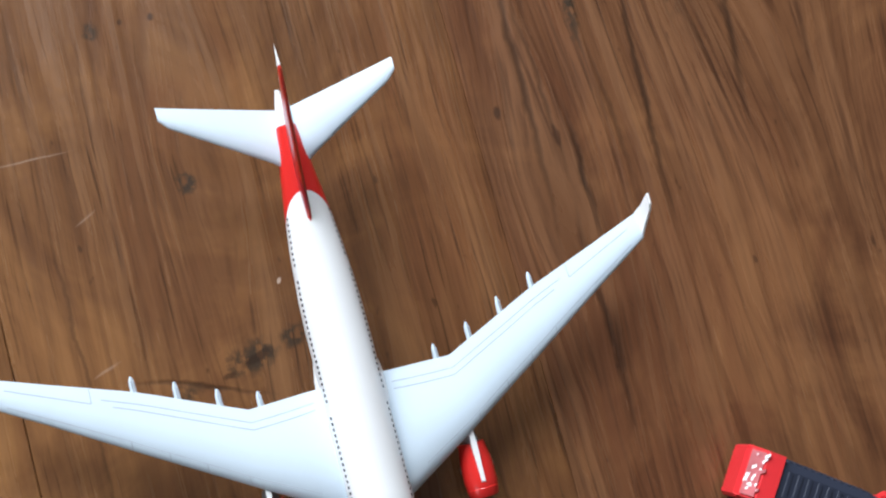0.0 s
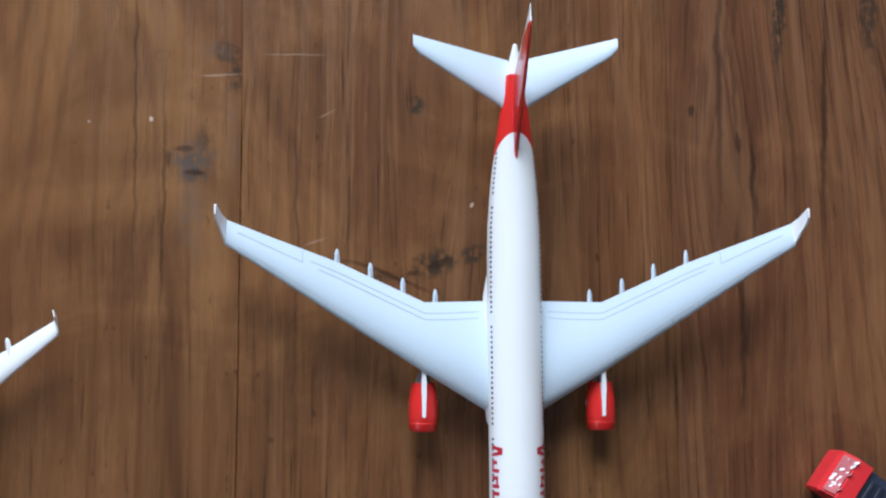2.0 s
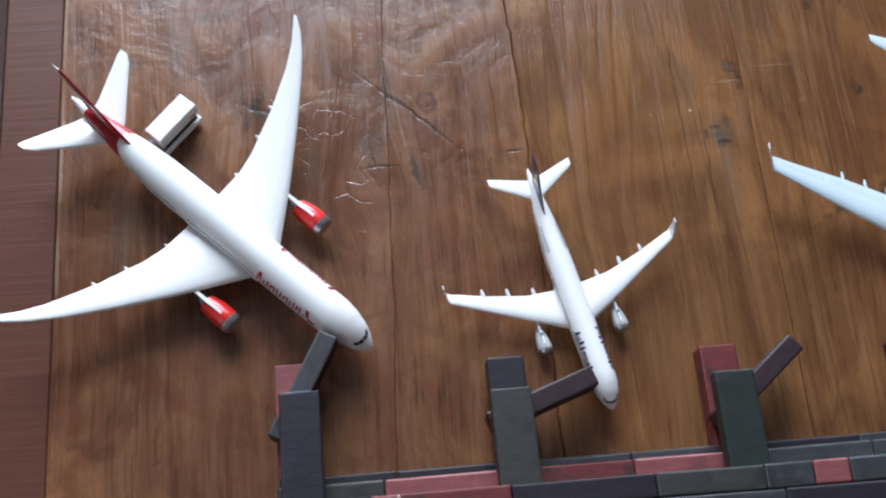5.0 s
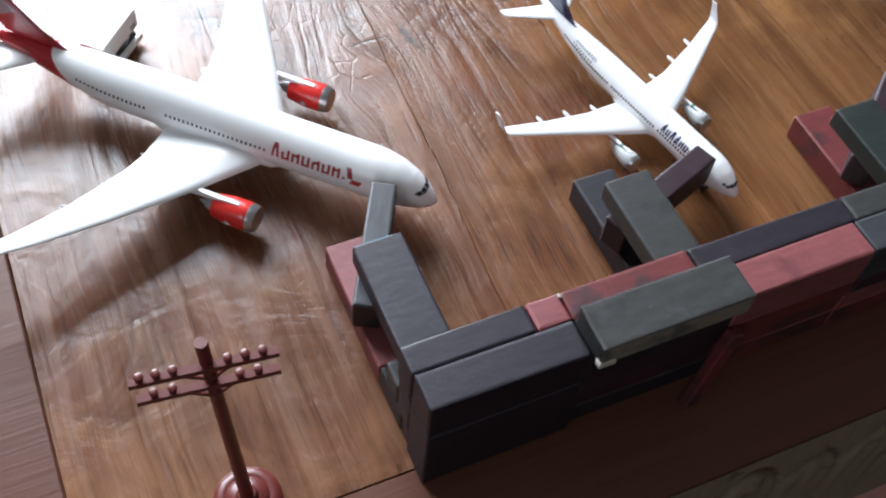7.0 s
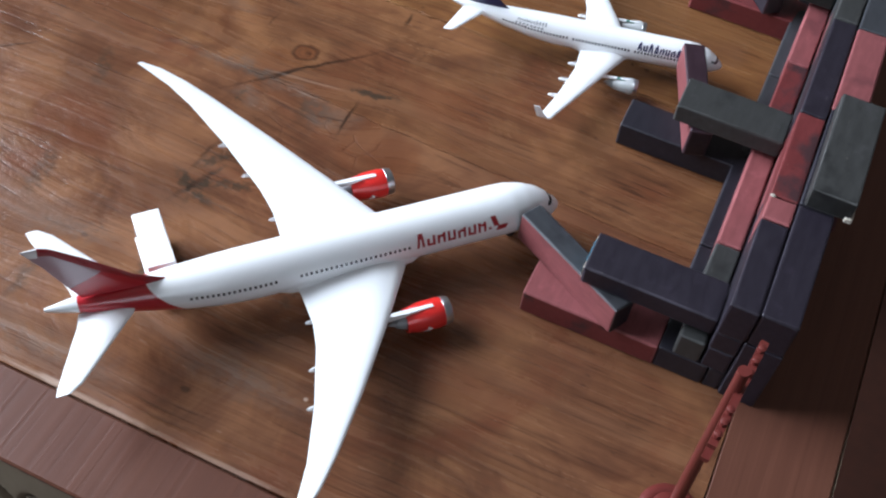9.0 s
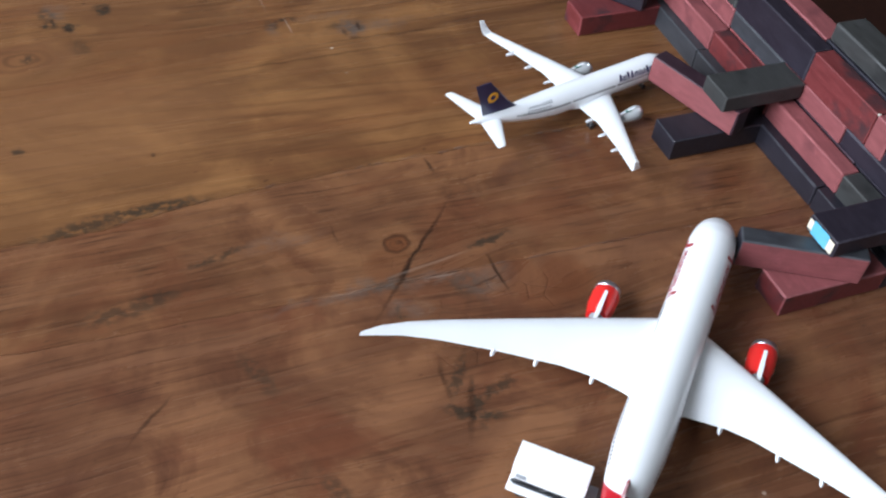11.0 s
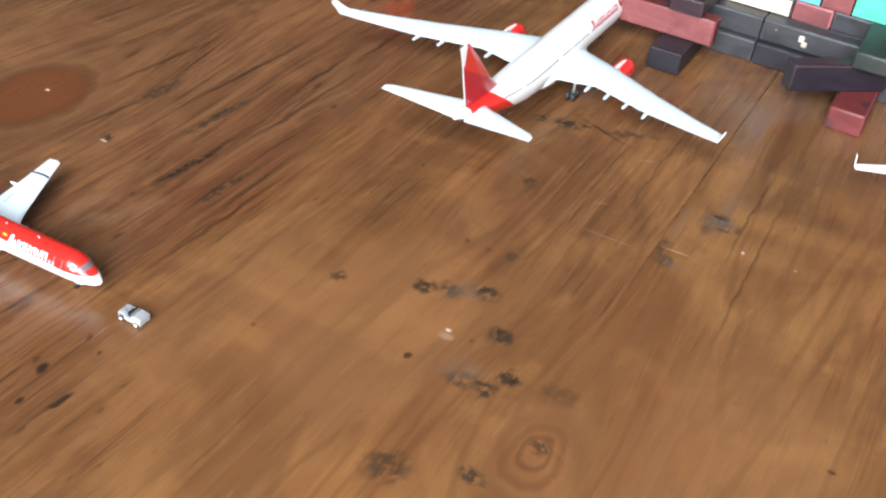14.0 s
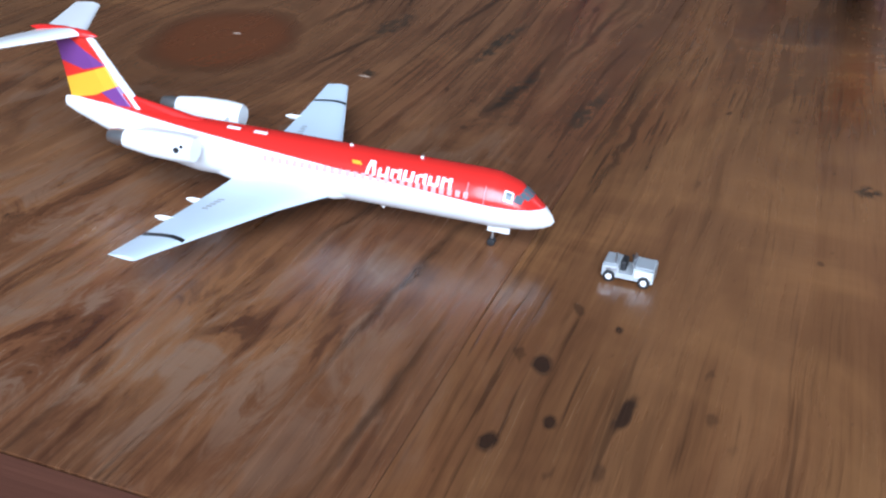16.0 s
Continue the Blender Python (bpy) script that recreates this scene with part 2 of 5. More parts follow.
# marks on the boards: x, y, half width, half length (mm), turn (degrees), strength
DARK_MARKS = [
    (-85, 44.0, 3.6, 1.4, 0, 0.75), (-84.5, 40.5, 3.4, 1.0, 0, 0.7), (-82, 46, 2.4, 7, 0, 0.35), (-19, 16, 5.0, 1.8, 15, 0.9),
    (-10, 18.5, 4, 1.2, 20, 0.6), (-25, 60, 2.0, 2.0, 0, 0.7), (-76, 73, 3.2, 2.6, 0, 0.45), (-74, 66, 0.8, 4, 0, 0.6),
    (-224, 50, 6, 4, 30, 0.3), (-40, 10, 7, 2.4, 20, 0.5), (-22, 16, 4, 2, 10, 0.5),
    (-24, 127, 4, 1.6, 30, 0.65), (-31, 124, 4, 2.4, -30, 0.55), (-40, 120, 4.5, 2.2, 20, 0.6), (-52, 134, 3.4, 2.6, 0, 0.65),
    (-58, 154, 2.6, 2.6, 0, 0.65), (-61, 147, 4, 2.0, 30, 0.65), (-51, 154, 5, 1.6, 20, 0.5), (-50, 190, 6, 3.4, 30, 0.5),
    (-68, 181, 3, 2, 0, 0.6), (-38, 224, 4, 3.4, 0, 0.6), (-45, 217, 5, 2.4, 0, 0.5), (-61, 206, 2.0, 5, 0, 0.6),
    (-2.5, 138, 2.0, 2.0, 0, 0.5), (-38, 100, 1.6, 1.6, 0, 0.5), (-74, 146, 5, 3, 0, 0.3), (-77, 164, 2.0, 2.4, 0, 0.5),
    (-128, 173, 2.6, 1.0, 20, 0.6),
    (78.6, 90, 1.7, 17, -4, 0.85), (66, 118, 1.8, 13, -6, 0.75), (50, 122, 1.4, 12, -4, 0.6), (96.5, 122.4, 2.2, 1.4, 0, 0.6),
    (105, 88, 2.4, 12, -6, 0.55), (-270, 66, 2.0, 9, -25, 0.6), (-264, 56, 1.8, 7, 20, 0.5), (-208, 36, 1.4, 8, 10, 0.6),
    (-217, 73, 2.4, 8, 5, 0.4), (-256, 66, 1.4, 8, 60, 0.5), (-267, 64, 1.2, 8, 80, 0.6), (-230, 74, 2.4, 1.0, 0, 0.6),
    (-165, 135, 2.4, 16, 0, 0.6), (-168, 158, 3, 16, 8, 0.5), (-192, 122, 1.4, 9, 12, 0.5), (-48, 5, 3, 1.4, 0, 0.35), (-300, 62, 10, 2.0, 10, 0.35), (-290, 20, 8, 2, -10, 0.3),
    (-285, 110, 10, 3, 12, 0.35), (-320, 90, 7, 2, 0, 0.35), (-240, 120, 9, 2.4, 20, 0.35), (-205, 150, 3, 16, 10, 0.4),
]
SPOTS = [
    (-87, 46.8, 3.6, 1.0, 4, 0.6), (-84, 40.4, 4.2, 0.9, -4, 0.75), (-91, 44, 1.0, 2.4, 0, 0.5), (-19, 16, 5.5, 1.2, 15, 0.75), (-26, 13.6, 2.4, 0.8, 10, 0.6),
    (-24.5, 126, 1.6, 1.2, 20, 0.6), (-29, 124.4, 1.4, 1.0, 0, 0.6), (-39, 119, 2.6, 1.0, 40, 0.6), (-51, 133, 1.6, 1.4, 0, 0.6), (-55, 153, 2.0, 1.0, 0, 0.6), (-62, 148, 1.4, 1.8, 0, 0.6), (-46, 140, 1.1, 0.8, 0, 0.5), (-3, 138, 1.4, 0.8, 30, 0.6),
    (-201.2, 64.6, 1.0, 1.4, 0, 0.5), (35.3, 210.3, 1.8, 2.5, 10, 0.95), (23.5, 216, 1.3, 4.4, -8, 0.95), (31.2, 221.3, 1.2, 1.6, 0, 0.9), (36.8, 227.5, 1.5, 2.1, 0, 0.95),
    (14.1, 213, 1.0, 1.6, 0, 0.45), (28, 199, 0.8, 1.1, 0, 0.85), (34, 196, 1.0, 1.6, 20, 0.6), (24, 228, 0.9, 1.8, 0, 0.5),
    (-35, 155, 1.5, 1.7, 0, 0.85), (-24, 100.7, 1.1, 1.1, 0, 0.75), (-140, 131, 1.8, 0.9, 0, 0.7), (52, 59, 1.2, 1.8, 0, 0.7), (-63, -30, 1.2, 1.0, 0, 0.6),
    (-31, 101, 0.8, 0.8, 0, 0.6), (4, 168, 0.9, 1.0, 0, 0.5), (-330, 30, 1.6, 1.6, 0, 0.6), (-300, 84, 1.2, 1.4, 0, 0.6), (20, 240, 1.2, 1.8, 0, 0.6), (58, 160, 1.2, 1.6, 0, 0.5),
]
SCRATCHES = [
    (65.2, 108, 0.8, 24, 0, 0.6), (64.0, 66, 0.6, 22, 3, 0.45), (66.4, 124, 1.3, 8, -4, 0.6), (43.4, 118, 0.7, 24, 0, 0.4), (80, 52, 0.6, 16, 2, 0.4),
    (-208, 61.5, 0.6, 22, 47.5, 0.8), (-213, 66, 0.9, 6, 46, 0.9), (-222, 39, 7, 0.5, 4, 0.8), (-224, 42.5, 0.4, 5, 10, 0.6), (-256, 69.6, 0.7, 6, 80, 0.5), (-268, 66.4, 0.9, 8, 70, 0.6), (-246, 152, 0.5, 7, 40, 0.6), 
    (-192, 83, 4, 0.4, 0, 0.4), (-169, 42, 3, 0.7, 0, 0.7), (107, 111, 0.7, 12, -8, 0.7), (40, 136, 0.8, 22, -2, 0.6), (-33, 13, 0.5, 12, 70, 0.6),
    (-300, 55, 0.6, 12, 30, 0.4), (90, 60, 0.8, 30, -3, 0.7), (60, 70, 0.8, 34, -2, 0.6), (118, 70, 0.9, 26, -5, 0.6), (69, 41, 0.7, 14, 0, 0.7), (64, 5, 0.7, 20, 0, 0.6),
    (-92, 30, 0.4, 30, 0, 0.5), (-100, 60, 0.4, 40, 1, 0.5), (-57, 20, 0.35, 40, 0, 0.4), (58, 200, 0.7, 24, -4, 0.6), (72, 180, 0.6, 18, -6, 0.5), (50, 225, 0.6, 16, -3, 0.6),
]
PALE_MARKS = [
    (-217.4, 86, 0.5, 7, -2, 0.10), (-218.6, 56, 0.4, 5, -3, 0.14),
    (-95.7, 54.7, 0.5, 0.6, 0, 0.95), (-38.8, 140, 0.8, 0.6, 0, 0.95), (-39.5, 142.5, 2.0, 1.2, 0, 0.2), (133.4, 111.7, 0.9, 0.6, 0, 0.95),
    (-78, 67, 5, 0.25, 4, 0.3), (-58, 73, 8, 0.22, 0, 0.25), (-10, 32, 0.7, 0.4, 60, 0.8), (-49, 57, 2.5, 0.25, 30, 0.2),
    (-112, 54, 0.4, 0.4, 0, 0.5), (96.5, 124.5, 1.2, 0.5, 0, 0.8),
    (-318, 0, 0.6, 0.6, 0, 0.6), (-344.2, 52, 0.8, 26, 0, 0.3), (-344.3, 8, 0.7, 14, 0, 0.25), (-344.0, 62, 1.0, 5, 0, 0.5), (-344.2, 110, 0.7, 20, 0, 0.25), (-213, 60, 0.5, 14, 8, 0.10), (-52, 22, 3, 0.3, 20, 0.2),
]
SMEARS = [(-85, 44, 4.4, 5.0, 0, 0.7), (-80, 73, 3.0, 2.4, 0, 0.4), (-34, 122, 5, 3, 30, 0.4), (-50, 150, 5, 3, 20, 0.4), (-217.2, 82, 2.2, 17, 0, 0.45), (-218, 101, 1.3, 11, 2, 0.35), (-219, 57, 2.2, 10, 0, 0.4), (-224, 44, 5, 7, 0, 0.4), (-228, 72, 3, 5, 0, 0.4), (-250, 40, 4, 12, 10, 0.35),
          (-300, 90, 4, 14, 8, 0.4), (-320, 20, 5, 16, -4, 0.45), (-335, 70, 4, 22, 0, 0.45), (-190, 100, 3, 12, 4, 0.3), (-85, 30, 3, 9, 0, 0.35), (-75, 52, 2, 10, 0, 0.3)]
HALOS = [(135, 117, 21, 33, 8, 0.55), (-77.5, 167, 12, 18, 0, 0.45), (-201.5, 65.6, 9, 8, 0, 0.4), (-20, 150, 26, 40, 0, 0.35), (20, 165, 16, 40, 0, 0.25), (-118, 150, 24, 50, 0, 0.3)]
RUDDY_MARKS = [(-231, 18, 10, 9, 0, 0.5), (-209, 70, 7, 9, 30, 0.35), (134, 116, 15, 22.5, 8, 1.0), (-77, 166, 10, 12, 0, 0.2), (-201.5, 65.6, 3.6, 5.0, 0, 0.75), (-230, 30, 12, 8, 20, 0.35)]
ABRADED = [(88, 226, 34, 22, 0, 0.95), (118, 200, 30, 22, 0, 0.7), (66, 212, 14, 22, 0, 0.75), (92, 164, 34, 14, 0, 0.55), (70, 150, 12, 20, 0, 0.4), (140, 160, 22, 24, 0, 0.5), (150, 232, 26, 18, 0, 0.8)]
POLISHED = [(-45, 165, 60, 70, 0, 0.74), (-125, 120, 36, 90, 0, 0.45)]
CRAZED = [(-240, 46, 15, 22, 20, 1.0), (-232, 20, 10, 14, 0, 0.8), (-206, 78, 6, 14, 0, 0.4)]
KNOTS = [(-201.5, 65.6, 9, 24), (-77, 166, 14, 34), (134, 116, 24, 50), (-219, 37, 8, 20), (-231, 18, 11, 22), (-150, -20, 8, 20), (60, 40, 10, 40), (-300, 150, 14, 34), (-20, 60, 9, 40)]
RINGS = [(134, 116, 15, 23, 8, 0.6), (-77, 166, 3.6, 5.5, 0, 0.55), (-77.5, 167, 6.4, 10, 0, 0.42), (-78, 168, 9.5, 15, 0, 0.28), (-201.5, 65.6, 3.3, 4.6, 0, 1.0), (-201.5, 65.6, 1.7, 2.4, 0, 0.6),
         (-93, 72, 1.9, 1.4, 0, 0.35), (134, 116, 20, 30, 8, 0.35), (-76, 73, 3.4, 2.8, 0, 0.4)]

WHITE = paint("white_aircraft_paint", (0.86, 0.87, 0.88), 0.28, 0.02, coat=0.3)
WING_GREY = paint("pale_grey_wing_paint", (0.60, 0.70, 0.79), 0.38, 0.02)
RED = paint("bright_red_paint", (0.66, 0.022, 0.018), 0.3, 0.05, coat=0.3)
CRIMSON = paint("dark_crimson_paint", (0.33, 0.012, 0.018), 0.3, 0.05, coat=0.3)
WINDOW_PINK = paint("pale_pink_print", (0.72, 0.36, 0.36), 0.35, 0.05)
LETTER_RED = paint("deep_red_print", (0.46, 0.014, 0.03), 0.35, 0.05)
ROSE = paint("greyed_rose_paint", (0.42, 0.22, 0.24), 0.35, 0.06)
NAVY = paint("navy_paint", (0.018, 0.020, 0.075), 0.3, 0.06, coat=0.3)
YELLOW = paint("golden_yellow_paint", (0.75, 0.36, 0.02), 0.35, 0.05)
BLACK = paint("black_rubber", (0.018, 0.018, 0.02), 0.5, 0.1)
GLASS_DARK = paint("dark_glazing_print", (0.03, 0.032, 0.04), 0.15, 0.05)
SILVER = paint("bare_metal", (0.55, 0.56, 0.58), 0.28, 0.05, metal=0.9)
TUG_GREY = paint("silver_grey_enamel", (0.50, 0.53, 0.55), 0.3, 0.08, metal=0.2)
GREY = paint("mid_grey_paint", (0.30, 0.32, 0.34), 0.4, 0.06)
ENGINE_GREY = paint("soiled_white_cowl_paint", (0.52, 0.54, 0.54), 0.4, 0.25, grain=400)
PYLON_GREEN = paint("dull_green_mark", (0.08, 0.20, 0.16), 0.45, 0.1)
LINE = paint("grey_panel_line", (0.44, 0.51, 0.59), 0.5, 0.05)
MAROON = paint("maroon_brown_plastic", (0.115, 0.022, 0.018), 0.32, 0.06)
TRUCK_RED = paint("red_toy_enamel", (0.62, 0.025, 0.03), 0.35, 0.12, bump=0.1)
SCUFFED = paint("scuffed_red_glazing", (0.52, 0.13, 0.14), 0.4, 0.45, grain=500, bump=0.2)
TRUCK_NAVY = paint("blue_black_toy_plastic", (0.022, 0.027, 0.045), 0.42, 0.12)
TRUCK_BLUE = paint("faded_blue_toy_plastic", (0.075, 0.10, 0.14), 0.45, 0.2)
# unseen walls and ceiling: these tones set how much light bounces back
PLASTER = paint("beige_unseen_room", (0.19, 0.170, 0.147), 0.8, 0.04, grain=80)
DIM_WALL = paint("dark_umber_unseen_wall", (0.09, 0.079, 0.068), 0.8, 0.04, grain=80)
GLASS_BLUE = paint("blue_grey_glazing_print", (0.10, 0.13, 0.155), 0.2, 0.05)
FLOOR_MAT = paint("dark_floor_boards", (0.055, 0.016, 0.008), 0.6, 0.2, grain=60)
FRAME_MAT = paint("white_window_frame", (0.78, 0.78, 0.76), 0.5, 0.03)


RUBBED = {}


def block_paint(name, colour, other, share, wear=0.5, rubbed=True):
    """Worn gouache on a small wooden block: brush marks, a second colour showing, bare wood at rubbed spots."""
    m, nt, b = shader(name)
    co = nt.nodes.new("ShaderNodeTexCoord")
    info = nt.nodes.new("ShaderNodeObjectInfo")
    off = nt.nodes.new("ShaderNodeVectorMath"); off.operation = "MULTIPLY_ADD"
    rnd = nt.nodes.new("ShaderNodeCombineXYZ")
    for i in range(3):
        nt.links.new(info.outputs["Random"], rnd.inputs[i])
    nt.links.new(rnd.outputs[0], off.inputs[0]); off.inputs[1].default_value = (3, 5, 7)
    nt.links.new(co.outputs["Object"], off.inputs[2])
    big = node(nt, "ShaderNodeTexNoise", Scale=55.0, Detail=4.0, Roughness=0.6)
    small = node(nt, "ShaderNodeTexNoise", Scale=520.0, Detail=4.0, Roughness=0.65)
    brush = node(nt, "ShaderNodeTexNoise", Scale=1.0, Detail=3.0)
    mp = nt.nodes.new("ShaderNodeMapping"); mp.inputs["Scale"].default_value = (140, 500, 500)
    nt.links.new(off.outputs[0], mp.inputs["Vector"]); nt.links.new(mp.outputs[0], brush.inputs["Vector"])
    for n in (big, small):
        nt.links.new(off.outputs[0], n.inputs["Vector"])

    def ramp(value, lo, hi, top=1.0):
        r = node(nt, "ShaderNodeMapRange", **{"From Min": lo, "From Max": hi, "To Max": top})
        r.clamp = True
        nt.links.new(value, r.inputs[0])
        return r.outputs[0]

    lighter = tuple(min(1, c * 1.25 + 0.003) for c in colour)
    col = mix(nt, ramp(brush.outputs[0], 0.35, 0.7), colour, lighter)
    col = mix(nt, ramp(big.outputs[0], 0.62 - share, 0.72 - share, 0.85), col, other)
    scuff = node(nt, "ShaderNodeTexNoise", Scale=130.0, Detail=5.0, Roughness=0.7)
    nt.links.new(off.outputs[0], scuff.inputs["Vector"])
    col = mix(nt, ramp(scuff.outputs[0], 0.58, 0.74, 0.45), col, tuple(min(1, c * 1.8 + k) for c, k in zip(colour, (0.016, 0.013, 0.019))))
    col = mix(nt, ramp(small.outputs[0], 0.69, 0.76, wear if not rubbed else wear * 0.5), col, (0.42, 0.36, 0.31))
    col = mix(nt, ramp(small.outputs[0], 0.36, 0.28, 0.5), col, tuple(c * 0.45 for c in colour))
    nt.links.new(col, b.inputs["Base Color"])
    b.inputs["Roughness"].default_value = 0.47
    b.inputs["Specular IOR Level"].default_value = 0.42
    bp = node(nt, "ShaderNodeBump", Strength=0.18, Distance=0.0004)
    nt.links.new(math_node(nt, "ADD", brush.outputs[0], small.outputs[0]), bp.inputs["Height"])
    nt.links.new(bp.outputs[0], b.inputs["Normal"])
    if rubbed:
        # the same paint where the edges are rubbed thin
        RUBBED[m.name] = block_paint(name + "_rubbed", tuple(c * 1.2 + 0.004 for c in colour), tuple(c * 1.9 + 0.016 for c in colour), 0.11, 0.85, False)
    return m


CHAR = block_paint("charcoal_violet_block", (0.0115, 0.0086, 0.0144), (0.0177, 0.0139, 0.0209), 0.08, 0.25)
SLATE = block_paint("slate_block", (0.0281, 0.0291, 0.0330), (0.0162, 0.0158, 0.0187), 0.06, 0.35)
OLIVE = block_paint("dark_grey_green_block", (0.0274, 0.0273, 0.0262), (0.0137, 0.0140, 0.0137), 0.08, 0.4)
GREEN = block_paint("dark_green_block", (0.0103, 0.0158, 0.0139), (0.0265, 0.0265, 0.0257), 0.08, 0.3)
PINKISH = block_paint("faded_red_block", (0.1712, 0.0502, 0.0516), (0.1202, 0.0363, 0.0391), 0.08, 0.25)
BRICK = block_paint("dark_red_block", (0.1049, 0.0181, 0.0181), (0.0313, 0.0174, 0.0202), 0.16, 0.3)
PLUM = block_paint("dark_plum_block", (0.0221, 0.0093, 0.0146), (0.0376, 0.0120, 0.0176), 0.05, 0.25)
INK = block_paint("blue_black_block", (0.0105, 0.0093, 0.0142), (0.0200, 0.0156, 0.0218), 0.05, 0.3)
CREAM = block_paint("cream_block", (0.62, 0.55, 0.42), (0.5, 0.43, 0.33), 0.05, 0.2)
CYAN = block_paint("sky_blue_block", (0.10, 0.34, 0.48), (0.14, 0.38, 0.5), 0.05, 0.2)
MINT = block_paint("mint_green_block", (0.07, 0.38, 0.28), (0.1, 0.42, 0.32), 0.05, 0.2)
BARE = block_paint("bare_grey_wood_block", (0.17, 0.155, 0.125), (0.052, 0.052, 0.048), 0.13, 0.6)
RAW = block_paint("bare_pale_wood", (0.42, 0.38, 0.32), (0.3, 0.27, 0.23), 0.1, 0.2)


# ---- building helpers ----
def part(name, bm, material, parent=None, label="", smooth=False):
    me = bpy.data.meshes.new(name)
    bmesh.ops.recalc_face_normals(bm, faces=bm.faces)
    if smooth:
        for f in bm.faces:
            f.smooth = True
        for e in bm.edges:
            if len(e.link_faces) == 2 and e.calc_face_angle(0.0) > 0.75:
                e.smooth = False
    bm.to_mesh(me)
    bm.free()
    for mat in (material if isinstance(material, (list, tuple)) else (material,)):
        me.materials.append(mat)
    ob = new(name, me)
    if parent:
        ob.parent = parent
    if label:
        tagged(ob, label)
    return ob


def thing(name, label, category, m=None, group="", kind=""):
    ob = new(name)
    ob.empty_display_size = 0.01
    if m is not None:
        ob.matrix_world = m
    return tagged(ob, label, category, group, kind)


def box(x0, x1, y0, y1, z0, z1, bevel=0.0, bm=None, seg=1):
    """A box in millimetres, its edges rounded by bevel."""
    bm = bm or bmesh.new()
    vs = [bm.verts.new((x * MM, y * MM, z * MM)) for x in (x0, x1) for y in (y0, y1) for z in (z0, z1)]
    fs = [bm.faces.new([vs[i] for i in q]) for q in ((0, 1, 3, 2), (4, 6, 7, 5), (0, 4, 5, 1), (2, 3, 7, 6), (0, 2, 6, 4), (1, 5, 7, 3))]
    if bevel:
        edges = {e for f in fs for e in f.edges}
        bmesh.ops.bevel(bm, geom=list(edges), offset=bevel * MM, segments=seg, affect="EDGES", profile=0.6)
    return bm


def loft(rings, closed=True, cap=True, bm=None):
    """Skin over rings of points in millimetres."""
    bm = bm or bmesh.new()
    rows = [[bm.verts.new((x * MM, y * MM, z * MM)) for x, y, z in ring] for ring in rings]
    n = len(rows[0])
    for a, b in zip(rows, rows[1:]):
        for i in range(n if closed else n - 1):
            j = (i + 1) % n
            bm.faces.new((a[i], a[j], b[j], b[i]))
    if cap and closed:
        bm.faces.new(rows[0][::-1])
        bm.faces.new(rows[-1])
    return bm


def rod(a, b, r0, r1=None, sides=10, bm=None):
    """A tapered round bar from a to b, millimetres."""
    a, b = Vector(a), Vector(b)
    r1 = r0 if r1 is None else r1
    u = (b - a).normalized().orthogonal().normalized()
    v = (b - a).normalized().cross(u)
    ring = lambda c, r: [tuple(c + r * (math.cos(t) * u + math.sin(t) * v)) for t in (2 * math.pi * i / sides for i in range(sides))]
    return loft([ring(a, r0), ring(b, r1)], bm=bm)


def turned(profile, centre=(0, 0, 0), axis="y", sides=20, bm=None):
    """A body of revolution: (distance along the axis, radius) rows, millimetres."""
    cx, cy, cz = centre
    rings = []
    for s, r in profile:
        ring = []
        for i in range(sides):
            t = 2 * math.pi * i / sides
            u, v = r * math.cos(t), r * math.sin(t)
            ring.append((cx + u, cy + s, cz + v) if axis == "y" else ((cx + s, cy + u, cz + v) if axis == "x" else (cx + u, cy + v, cz + s)))
        rings.append(ring)
    return loft(rings, bm=bm)


